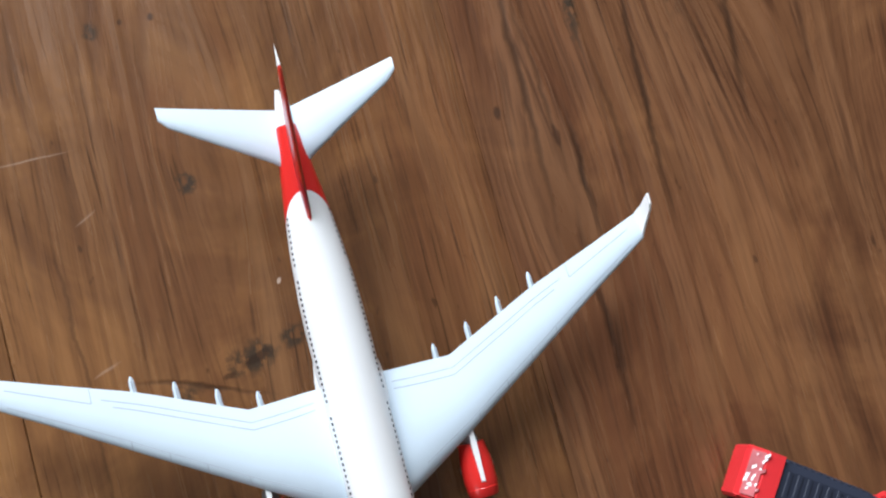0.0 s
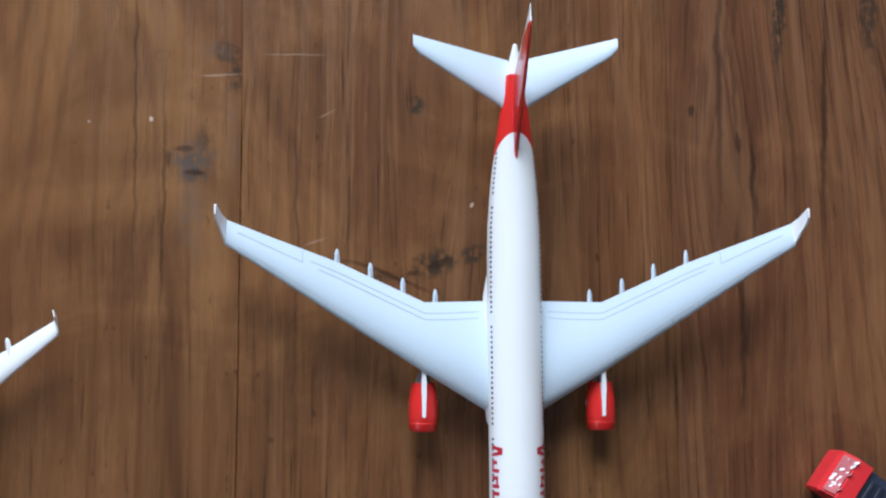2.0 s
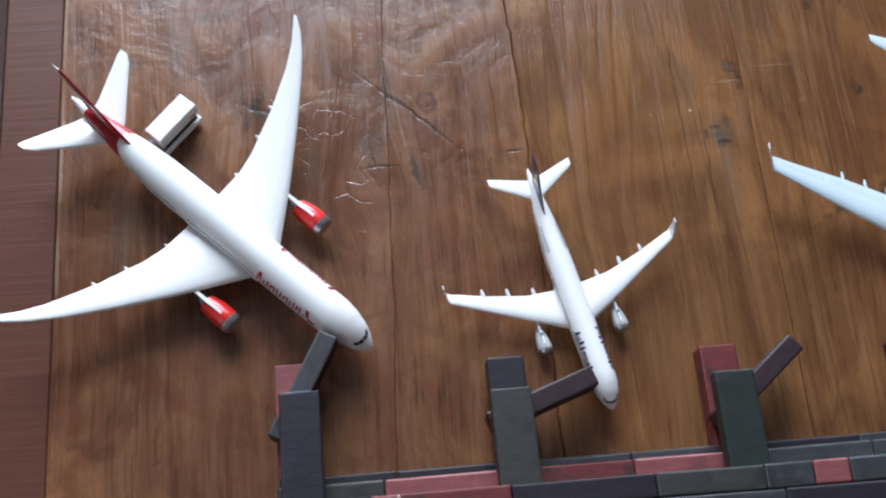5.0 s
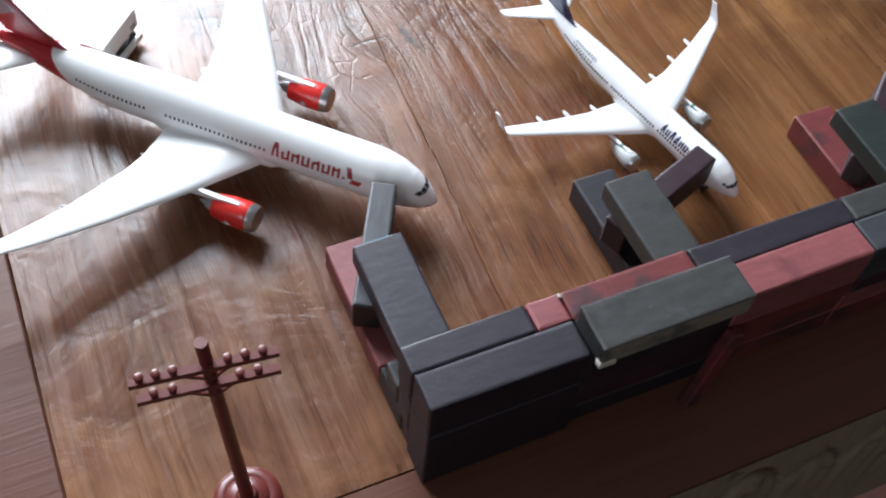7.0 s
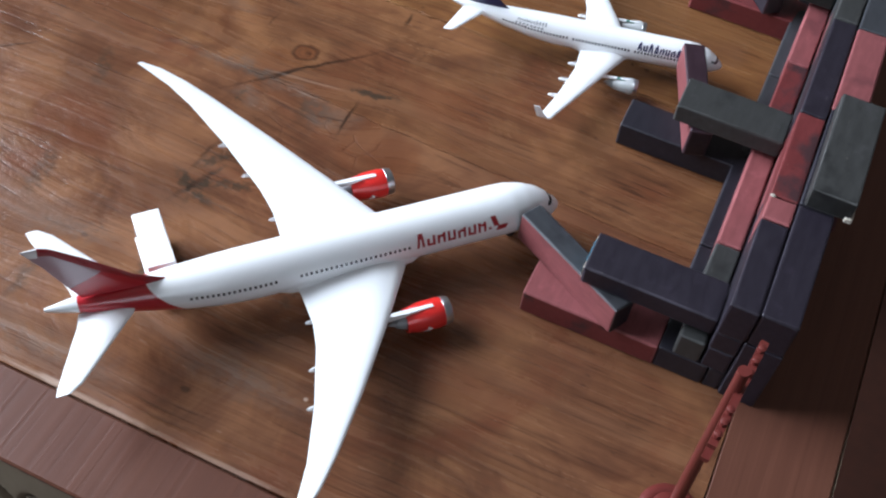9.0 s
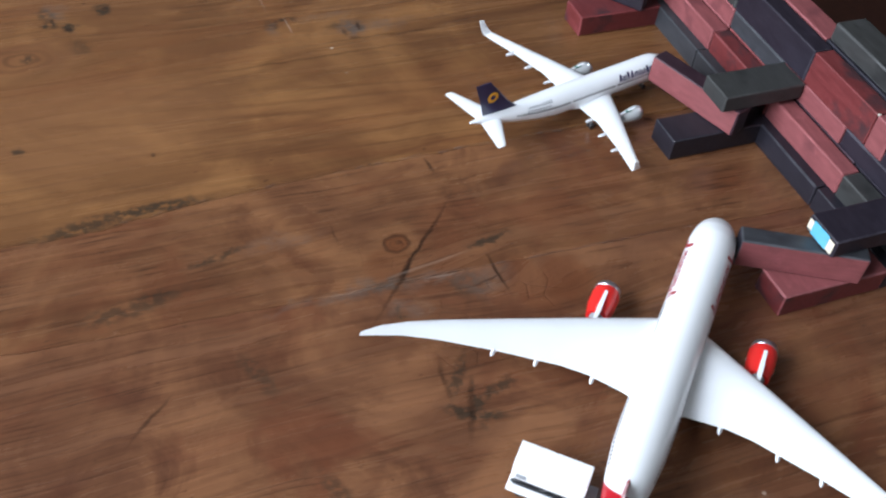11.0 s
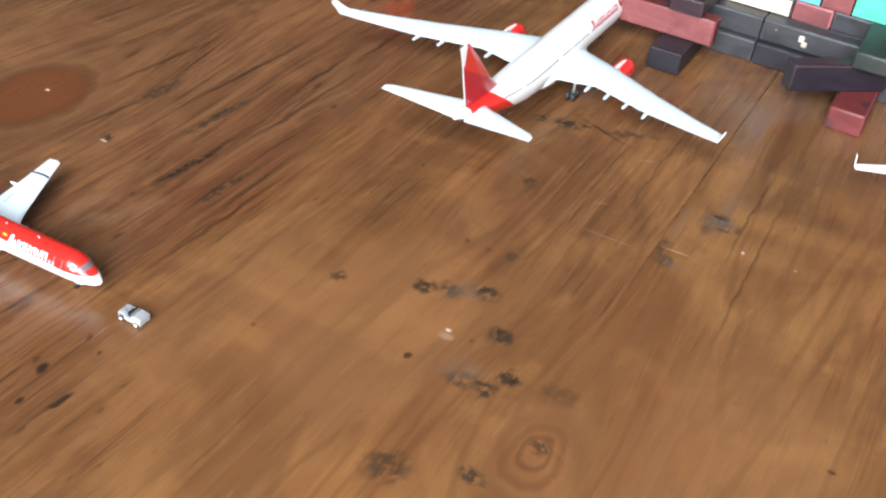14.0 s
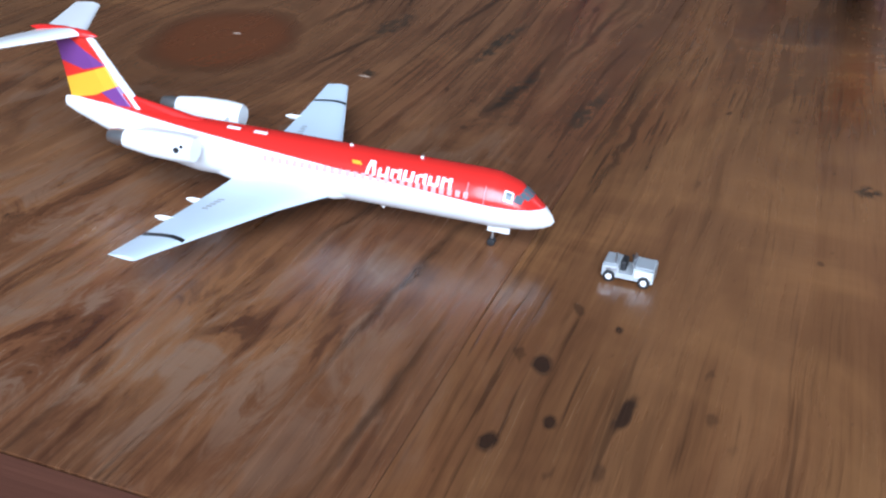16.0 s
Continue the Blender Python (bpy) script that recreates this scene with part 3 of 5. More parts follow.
# ---- the room and the table ----
def room():
    """A plain closed room round the table, its walls and ceiling unseen, with a window opening in the wall beyond the
    tails and an added one to the west for fill.
    """
    x0, x1, y0, y1, z0, z1, t = SIDE_X, 1.9, -1.9, WIN_Y, -0.75, 2.35, 0.12
    k = 1000
    tagged(part("floor", box(x0 * k, x1 * k, y0 * k, y1 * k, (z0 - 0.1) * k, z0 * k), FLOOR_MAT), "dark brown floor under the table", "floor", kind="structure")
    tagged(part("ceiling", box(x0 * k, x1 * k, y0 * k, y1 * k, z1 * k, (z1 + 0.1) * k), PLASTER), "unseen plain beige ceiling", "ceiling", kind="structure")
    west = box((x0 - t) * k, x0 * k, y0 * k, SIDE_Y0 * k, z0 * k, z1 * k)
    box((x0 - t) * k, x0 * k, SIDE_Y1 * k, y1 * k, z0 * k, z1 * k, bm=west)
    box((x0 - t) * k, x0 * k, SIDE_Y0 * k, SIDE_Y1 * k, z0 * k, SIDE_Z0 * k, bm=west)
    box((x0 - t) * k, x0 * k, SIDE_Y0 * k, SIDE_Y1 * k, SIDE_Z1 * k, z1 * k, bm=west)
    tagged(part("wall_west", west, PLASTER), "unseen beige wall with a window opening", "wall", kind="structure")
    tagged(part("wall_east", box(x1 * k, (x1 + t) * k, y0 * k, y1 * k, z0 * k, z1 * k), PLASTER), "unseen plain beige wall", "wall", kind="structure")
    # unseen wall, made dark to weaken its bounce and its reflection in the varnish
    tagged(part("wall_south", box(x0 * k, x1 * k, (y0 - t) * k, y0 * k, z0 * k, z1 * k), DIM_WALL), "unseen dark umber wall that dims reflections in the table", "wall", kind="structure")
    north = box((x0 - t) * k, WIN_X0 * k, y1 * k, (y1 + t) * k, z0 * k, z1 * k)
    box(WIN_X1 * k, (x1 + t) * k, y1 * k, (y1 + t) * k, z0 * k, z1 * k, bm=north)
    box(WIN_X0 * k, WIN_X1 * k, y1 * k, (y1 + t) * k, z0 * k, WIN_Z0 * k, bm=north)
    box(WIN_X0 * k, WIN_X1 * k, y1 * k, (y1 + t) * k, WIN_Z1 * k, z1 * k, bm=north)
    tagged(part("wall_north", north, PLASTER), "unseen beige wall with a window opening", "wall", kind="structure")
    window = thing("window_1", "white framed window letting in daylight", "window", kind="structure")
    xm = (WIN_X0 + WIN_X1) / 2
    for name, a in (("window_frame", (WIN_X0, WIN_X0 + 0.05, WIN_Z0, WIN_Z1)), ("window_frame", (WIN_X1 - 0.05, WIN_X1, WIN_Z0, WIN_Z1)),
                    ("mullion", (xm - 0.02, xm + 0.02, WIN_Z0, WIN_Z1)), ("window_frame", (WIN_X0 + 0.05, WIN_X1 - 0.05, WIN_Z0, WIN_Z0 + 0.05)),
                    ("window_frame", (WIN_X0 + 0.05, WIN_X1 - 0.05, WIN_Z1 - 0.05, WIN_Z1))):
        part(name, box(a[0] * k, a[1] * k, (y1 + 0.03) * k, (y1 + 0.08) * k, a[2] * k, a[3] * k, 3), FRAME_MAT, window)
    # added opening round the west fill light, out of view
    other = thing("fill_window", "added unseen white framed side window for the west fill light", "window", kind="structure")
    ym = (SIDE_Y0 + SIDE_Y1) / 2
    for a0, a1, c0, c1 in ((SIDE_Y0, SIDE_Y0 + 0.05, SIDE_Z0, SIDE_Z1), (SIDE_Y1 - 0.05, SIDE_Y1, SIDE_Z0, SIDE_Z1), (ym - 0.02, ym + 0.02, SIDE_Z0, SIDE_Z1),
                           (SIDE_Y0 + 0.05, SIDE_Y1 - 0.05, SIDE_Z0, SIDE_Z0 + 0.05), (SIDE_Y0 + 0.05, SIDE_Y1 - 0.05, SIDE_Z1 - 0.05, SIDE_Z1)):
        part("window_frame", box((x0 - 0.08) * k, (x0 - 0.03) * k, a0 * k, a1 * k, c0 * k, c1 * k, 3), FRAME_MAT, other)


def plank(x0, x1, y0, y1, parent, look_of, seed=0):
    """One board with worn, slightly wavy long edges."""
    rng = random.Random(seed)
    n = 180
    ph = [rng.uniform(0, 6.28) for _ in range(4)]

    def edge(base, y, k):
        wave = 0.9 if base == -163.3 else 0.8 if base == -218.5 else 0.25
        if base == -218.5:
            base += 0.036 * (y - 40) + 0.25 * math.sin(y / 2.3 + math.sin(y / 6.1)) * math.sin(y / 17.0)
        if base == -163.3:
            base -= 7.5 * min(1, max(0, (y - 80) / 75)) ** 1.5
            base += 0.4 * math.sin(y / 3.1 + math.sin(y / 7.7)) * math.sin(y / 19.0) + 0.22 * math.sin(y / 1.63 + 2 * math.sin(y / 5.1))
        return base + wave * (math.sin(y / 31 + ph[k]) + 0.6 * math.sin(y / 11.7 + ph[k + 1])) * 0.5

    rings = []
    for i in range(n + 1):
        y = y0 + (y1 - y0) * i / n
        fade = min(1, max(0, (y - 45) / 35))
        gap = {-163.3: 0.09, -71.9: 0.07 * (1 - fade), -218.5: 0.05, 45.2: 0.02}
        a = edge(x0, y, 0) + gap.get(x0, 0.01)
        b = edge(x1, y, 0) - gap.get(x1, 0.01)
        ra, rb = (0.5 if e == -163.3 else 0.2 if e == -218.5 else 0.23 - 0.227 * fade if e == -71.9 else 0.14 for e in (x0, x1))
        rings.append([(a, y, -26), (b, y, -26), (b, y, -rb), (b - rb, y, 0), (a + ra, y, 0), (a, y, -ra)])
    return part("plank", loft(rings), wood_material(x0, x1, *look_of), parent)


def carved_apron(parent, start, end, place, seed):
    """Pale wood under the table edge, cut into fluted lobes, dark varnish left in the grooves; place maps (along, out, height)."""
    rng = random.Random(seed)
    feet = [start - 12.0]
    while feet[-1] < end + 10:
        feet.append(feet[-1] + rng.choice((17.0, 21.0, 24.0)) + rng.uniform(-1, 1))
    n = int((end - start) / 1.35)
    levels = [-0.2 - 1.25 * j for j in range(33)] + [-46, -52, -58, -64, -70, -75]
    bm = bmesh.new()
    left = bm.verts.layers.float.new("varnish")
    grid, lobe = [], 0
    for i in range(n + 1):
        x = start + (end - start) * i / n
        while feet[lobe + 1] < x:
            lobe += 1
        u = (x - feet[lobe]) / (feet[lobe + 1] - feet[lobe])
        crest = -13.0 + 4.0 * math.sin(lobe * 2.3) - 15.0 * (2 * u - 1) ** 2 + 0.7 * math.sin(x / 2.7)
        col = []
        for z in levels:
            d = z - crest
            out = 0.045 * -z + rng.uniform(-0.06, 0.06) - 1.8 * math.exp(-(d / 1.4) ** 2)
            if d < -0.8:
                out += 1.6 * min(1, -d / 8) * max(0.0, 1 + z / 76) * math.sin(math.pi * u) + 0.55 * min(1, -d / 5) * math.sin(u * 21 + lobe) * max(0.0, 1 + z / 72)
            v = bm.verts.new(Vector(place(x, out, z)) * MM)
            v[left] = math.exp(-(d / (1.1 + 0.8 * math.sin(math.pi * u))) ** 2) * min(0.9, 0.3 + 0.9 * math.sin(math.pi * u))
            col.append(v)
        col.append(bm.verts.new(Vector(place(x, -11.5, -75)) * MM))
        grid.append(col)
    for p, q in zip(grid, grid[1:]):
        for k in range(len(levels)):
            bm.faces.new((p[k], p[k + 1], q[k + 1], q[k]))
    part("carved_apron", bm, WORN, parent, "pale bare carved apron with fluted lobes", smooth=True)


def table():
    t = thing("table", "old varnished brown wooden table with worn planks", "table")
    # boards along y; the frame boards run round three sides
    boards = [(-345, -218.5, 0.62, 1.2, (0.90, 0.86, 0.98)), (-218.5, -163.3, 0.75, 1.1, (0.91, 0.87, 0.93)), (-163.3, -71.9, 0.46, 0.85, (1.05, 1.05, 0.95)), (-71.9, 45.2, 0.78, 0.9, (1.06, 1.05, 0.96)),
              (45.2, 170, 0.95, 0.85, (0.98, 0.95, 0.98)), (170, 325, 1.0, 0.6, (1.0, 1.0, 1.0))]
    for i, (a, b, *look_of) in enumerate(boards):
        plank(a, b, -105.6, 249.2, t, look_of, seed=3)
    # frame boards round the planks
    part("frame_board", box(-368, -345.3, -136.2, 340, -26, -0.1, 0.6), WOOD_CROSS, t, "dark reddish frame board")
    part("frame_board", box(325.4, 420, -136.2, 340, -26, -0.3, 0.6), WOOD_CROSS, t, "dark reddish frame board")
    part("frame_board", box(-345.1, 325.2, 249.4, 340, -26, -0.05, 0.25), WOOD_CROSS, t, "dark reddish board across the plank ends")
    part("frame_board", box(-345.1, 325.2, -136.2, -105.8, -26, -0.03, 0.6), WOOD_CROSS, t, "dark reddish board across the plank ends")
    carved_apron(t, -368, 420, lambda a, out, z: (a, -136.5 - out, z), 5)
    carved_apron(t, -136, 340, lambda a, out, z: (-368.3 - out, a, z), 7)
    for x in (-330, 380):
        for y in (-110, 310):
            part("leg", loft([[(x + sx * w, y + sy * w, z) for sx, sy in ((-1, -1), (1, -1), (1, 1), (-1, 1))] for z, w in ((-26, 32), (-500, 30), (-750, 24))]), WOOD_CROSS, t)
    part("apron", box(-366, 419, -134, -118, -74, -26.1), WOOD_CROSS, t)
    part("apron", box(-380, 360, 290, 310, -110, -26), WOOD_CROSS, t)


def cross_material():
    m, nt, b = shader("dark_reddish_board")
    geo = nt.nodes.new("ShaderNodeNewGeometry")
    mp = nt.nodes.new("ShaderNodeMapping"); mp.inputs["Scale"].default_value = (8, 420, 20)
    nt.links.new(geo.outputs["Position"], mp.inputs["Vector"])
    n = node(nt, "ShaderNodeTexNoise", Scale=1.0, Detail=4.0, Roughness=0.6, Distortion=0.5)
    nt.links.new(mp.outputs[0], n.inputs["Vector"])
    n2 = node(nt, "ShaderNodeTexNoise", Scale=60.0, Detail=3.0)
    nt.links.new(geo.outputs["Position"], n2.inputs["Vector"])
    col = mix(nt, n.outputs[0], (0.060, 0.022, 0.014), (0.125, 0.049, 0.031))
    col = mix(nt, math_node(nt, "MULTIPLY", n2.outputs[0], 0.4), col, (0.11, 0.045, 0.026))
    nt.links.new(col, b.inputs["Base Color"])
    b.inputs["Roughness"].default_value = 0.42
    b.inputs["Specular IOR Level"].default_value = 0.25
    bp = node(nt, "ShaderNodeBump", Strength=0.3, Distance=0.0005)
    nt.links.new(n.outputs[0], bp.inputs["Height"])
    nt.links.new(bp.outputs[0], b.inputs["Normal"])
    return m


def worn_material():
    m, nt, b = shader("bare_worn_wood")
    geo = nt.nodes.new("ShaderNodeNewGeometry")
    mp = nt.nodes.new("ShaderNodeMapping"); mp.inputs["Scale"].default_value = (380, 90, 40)
    nt.links.new(geo.outputs["Position"], mp.inputs["Vector"])
    n = node(nt, "ShaderNodeTexNoise", Scale=1.0, Detail=4.0, Roughness=0.6)
    nt.links.new(mp.outputs[0], n.inputs["Vector"])
    n2 = node(nt, "ShaderNodeTexNoise", Scale=110.0, Detail=3.0, Distortion=1.0)
    nt.links.new(geo.outputs["Position"], n2.inputs["Vector"])
    col = mix(nt, n.outputs[0], (0.13, 0.10, 0.065), (0.26, 0.21, 0.145))
    r = node(nt, "ShaderNodeMapRange", **{"From Min": 0.62, "From Max": 0.70, "To Max": 0.7})
    nt.links.new(n2.outputs[0], r.inputs[0])
    col = mix(nt, r.outputs[0], col, (0.07, 0.035, 0.02))
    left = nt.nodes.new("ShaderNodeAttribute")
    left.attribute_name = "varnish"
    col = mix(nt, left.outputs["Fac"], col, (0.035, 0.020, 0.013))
    nt.links.new(col, b.inputs["Base Color"])
    b.inputs["Roughness"].default_value = 0.6
    bp = node(nt, "ShaderNodeBump", Strength=0.5, Distance=0.0008)
    nt.links.new(n.outputs[0], bp.inputs["Height"])
    nt.links.new(bp.outputs[0], b.inputs["Normal"])
    return m


WOOD_CROSS, WORN = cross_material(), worn_material()
room()
table()


# ---- model aircraft ----
class Body:
    """A fuselage as a function: rows of (distance from the nose, centre height, half width, half height), millimetres."""

    def __init__(self, rows):
        self.s, self.z, self.w, self.h = (np.array(c) for c in zip(*rows))

    def at(self, s):
        return (float(np.interp(s, self.s, self.z)), float(np.interp(s, self.s, self.w)), float(np.interp(s, self.s, self.h)))

    def point(self, s, angle, out=0.0):
        """angle in degrees round the body: 0 to +x, 90 up, 180 to -x."""
        z, w, h = self.at(s)
        a = radians(angle)
        return ((w + out) * math.cos(a), s, z + (h + out) * math.sin(a))

    def mesh(self, sides=36):
        bm = bmesh.new()
        stations = sorted({*self.s.tolist(), *np.linspace(self.s[0], self.s[-1], 60).tolist()})
        return loft([[self.point(s, 360 * i / sides) for i in range(sides)] for s in stations], bm=bm)

    def patch(self, s0, s1, a0, a1, out=0.06, bm=None, n=2, m=3, slant=0.0):
        """A small curved plate laid on the skin; slant shifts its upper end along the body."""
        bm = bm or bmesh.new()
        grid = []
        for i in range(n + 1):
            row = []
            for j in range(m + 1):
                s, a = s0 + (s1 - s0) * i / n + slant * j / m, a0 + (a1 - a0) * j / m
                row.append(bm.verts.new(tuple(v * MM for v in self.point(s, a, out))))
            grid.append(row)
        for i in range(n):
            for j in range(m):
                bm.faces.new((grid[i][j], grid[i + 1][j], grid[i + 1][j + 1], grid[i][j + 1]))
        return bm


AIRFOIL = [(0.0, 0.0), (0.02, 0.32), (0.10, 0.66), (0.30, 0.95), (0.55, 0.75), (0.80, 0.38), (1.0, 0.06),
           (1.0, -0.06), (0.80, -0.2), (0.55, -0.42), (0.30, -0.55), (0.10, -0.42), (0.02, -0.22)]


class Wing:
    """Sections of (distance out, leading edge, trailing edge, height, thickness), millimetres; side is +1 or -1."""

    def __init__(self, sections, side):
        self.rows, self.side = sections, side
        self.cols = [np.array(c, float) for c in zip(*sections)]

    def section(self, u):
        return [float(np.interp(u, self.cols[0], c)) for c in self.cols[1:]]

    def top(self, u, chord, out=0.0):
        le, te, z, th = self.section(u)
        k = float(np.interp(chord, [c for c, _ in AIRFOIL[:7]], [v for _, v in AIRFOIL[:7]]))
        return (self.side * u, le + (te - le) * chord, z + th * k + out)

    def mesh(self):
        rings = []
        us = sorted({r[0] for r in self.rows} | {self.rows[0][0] + (self.rows[-1][0] - self.rows[0][0]) * i / 16 for i in range(17)})
        for u in us:
            le, te, z, th = self.section(u)
            rings.append([(self.side * u, le + (te - le) * c, z + th * v) for c, v in AIRFOIL])
        return loft(rings)

    def line(self, a, b, width=0.22, out=0.03, bm=None, n=10):
        """A thin strip on the upper skin from a to b, both (distance out, share of the chord)."""
        bm = bm or bmesh.new()
        pts = [Vector(self.top(a[0] + (b[0] - a[0]) * i / n, a[1] + (b[1] - a[1]) * i / n, out)) for i in range(n + 1)]
        way = (pts[-1] - pts[0]).normalized()
        off = Vector((-way.y, way.x, 0)) * width / 2
        rows = [(bm.verts.new((p - off) * MM), bm.verts.new((p + off) * MM)) for p in pts]
        for p, q in zip(rows, rows[1:]):
            bm.faces.new((p[0], q[0], q[1], p[1]))
        return bm


def fin_mesh(outline, thick, x=0.0):
    """An upright blade: rows of (leading edge, trailing edge, height, thickness share)."""
    rings = []
    for le, te, z, k in outline:
        t = thick * k / 2
        rings.append([(x + sx * t * w, le + (te - le) * c, z) for c, w, sx in
                      ((0, 0.05, 1), (0.06, 0.7, 1), (0.3, 1, 1), (0.7, 0.6, 1), (1, 0.08, 1), (1, 0.08, -1), (0.7, 0.6, -1), (0.3, 1, -1), (0.06, 0.7, -1), (0, 0.05, -1))])
    return loft(rings)


def livery(name, base, areas, rough=0.3):
    """Glossy paint on an upright blade in straight-edged areas: (colour, corners as (along, height) in millimetres, each area convex)."""
    m, nt, b = shader(name)
    co = nt.nodes.new("ShaderNodeTexCoord")
    sep = nt.nodes.new("ShaderNodeSeparateXYZ")
    nt.links.new(co.outputs["Object"], sep.inputs[0])
    y, z = (math_node(nt, "MULTIPLY", sep.outputs[i], 1000.0) for i in (1, 2))
    n = node(nt, "ShaderNodeTexNoise", Scale=80.0, Detail=3.0)
    nt.links.new(co.outputs["Object"], n.inputs["Vector"])
    col = mix(nt, n.outputs[0], tuple(c * 0.93 for c in base), base)
    for colour, pts in areas:
        turn = sum(p[0] * q[1] - q[0] * p[1] for p, q in zip(pts, pts[1:] + pts[:1]))
        if turn < 0:
            pts = pts[::-1]
        inside = None
        for p, q in zip(pts, pts[1:] + pts[:1]):
            dy, dz = q[0] - p[0], q[1] - p[1]
            size = math.hypot(dy, dz)
            # signed distance from the edge, sharpened
            d = math_node(nt, "SUBTRACT", math_node(nt, "MULTIPLY", z, dy / size), math_node(nt, "MULTIPLY", y, dz / size))
            d = math_node(nt, "MULTIPLY", math_node(nt, "SUBTRACT", d, (p[1] * dy - p[0] * dz) / size - 0.08), 6.0, clamp=True)
            inside = d if inside is None else math_node(nt, "MULTIPLY", inside, d)
        col = mix(nt, inside, col, colour)
    nt.links.new(col, b.inputs["Base Color"])
    b.inputs["Roughness"].default_value = rough
    b.inputs["Coat Weight"].default_value, b.inputs["Coat Roughness"].default_value = 0.3, 0.12
    return m


def banded(name, base, bands, rough=0.28):
    """Glossy paint in areas split by slanting planes: bands of (colour, start, slope, curve, end) along the body in millimetres."""
    m, nt, b = shader(name)
    co = nt.nodes.new("ShaderNodeTexCoord")
    sep = nt.nodes.new("ShaderNodeSeparateXYZ")
    nt.links.new(co.outputs["Object"], sep.inputs[0])
    x, y, z = (math_node(nt, "MULTIPLY", sep.outputs[i], 1000.0) for i in range(3))
    n = node(nt, "ShaderNodeTexNoise", Scale=80.0, Detail=3.0)
    nt.links.new(co.outputs["Object"], n.inputs["Vector"])
    col = mix(nt, n.outputs[0], tuple(c * 0.96 for c in base), base)
    for colour, start, slope, zref, end in bands:
        lead = math_node(nt, "SUBTRACT", y, math_node(nt, "MULTIPLY", math_node(nt, "SUBTRACT", z, zref), slope))
        f = math_node(nt, "MULTIPLY", math_node(nt, "SUBTRACT", lead, start), 6.0, clamp=True)
        g = math_node(nt, "MULTIPLY", math_node(nt, "SUBTRACT", end, y), 6.0, clamp=True)
        col = mix(nt, math_node(nt, "MULTIPLY", f, g), col, colour)
    nt.links.new(col, b.inputs["Base Color"])
    b.inputs["Roughness"].default_value = rough
    b.inputs["Coat Weight"].default_value, b.inputs["Coat Roughness"].default_value = 0.3, 0.12
    return m


def two_tone(name, upper, lower, zsplit, tilt):
    """Paint with one colour above a slightly tilted line along the body and another below."""
    m, nt, b = shader(name)
    co = nt.nodes.new("ShaderNodeTexCoord")
    sep = nt.nodes.new("ShaderNodeSeparateXYZ")
    nt.links.new(co.outputs["Object"], sep.inputs[0])
    y, z = (math_node(nt, "MULTIPLY", sep.outputs[i], 1000.0) for i in (1, 2))
    n = node(nt, "ShaderNodeTexNoise", Scale=80.0, Detail=3.0)
    nt.links.new(co.outputs["Object"], n.inputs["Vector"])
    level = math_node(nt, "ADD", math_node(nt, "MULTIPLY", y, tilt), zsplit)
    f = math_node(nt, "MULTIPLY", math_node(nt, "SUBTRACT", z, level), 8.0, clamp=True)
    a = mix(nt, n.outputs[0], tuple(c * 0.93 for c in upper), upper)
    nt.links.new(mix(nt, f, lower, a), b.inputs["Base Color"])
    b.inputs["Roughness"].default_value = 0.26
    b.inputs["Coat Weight"].default_value, b.inputs["Coat Roughness"].default_value = 0.3, 0.12
    return m


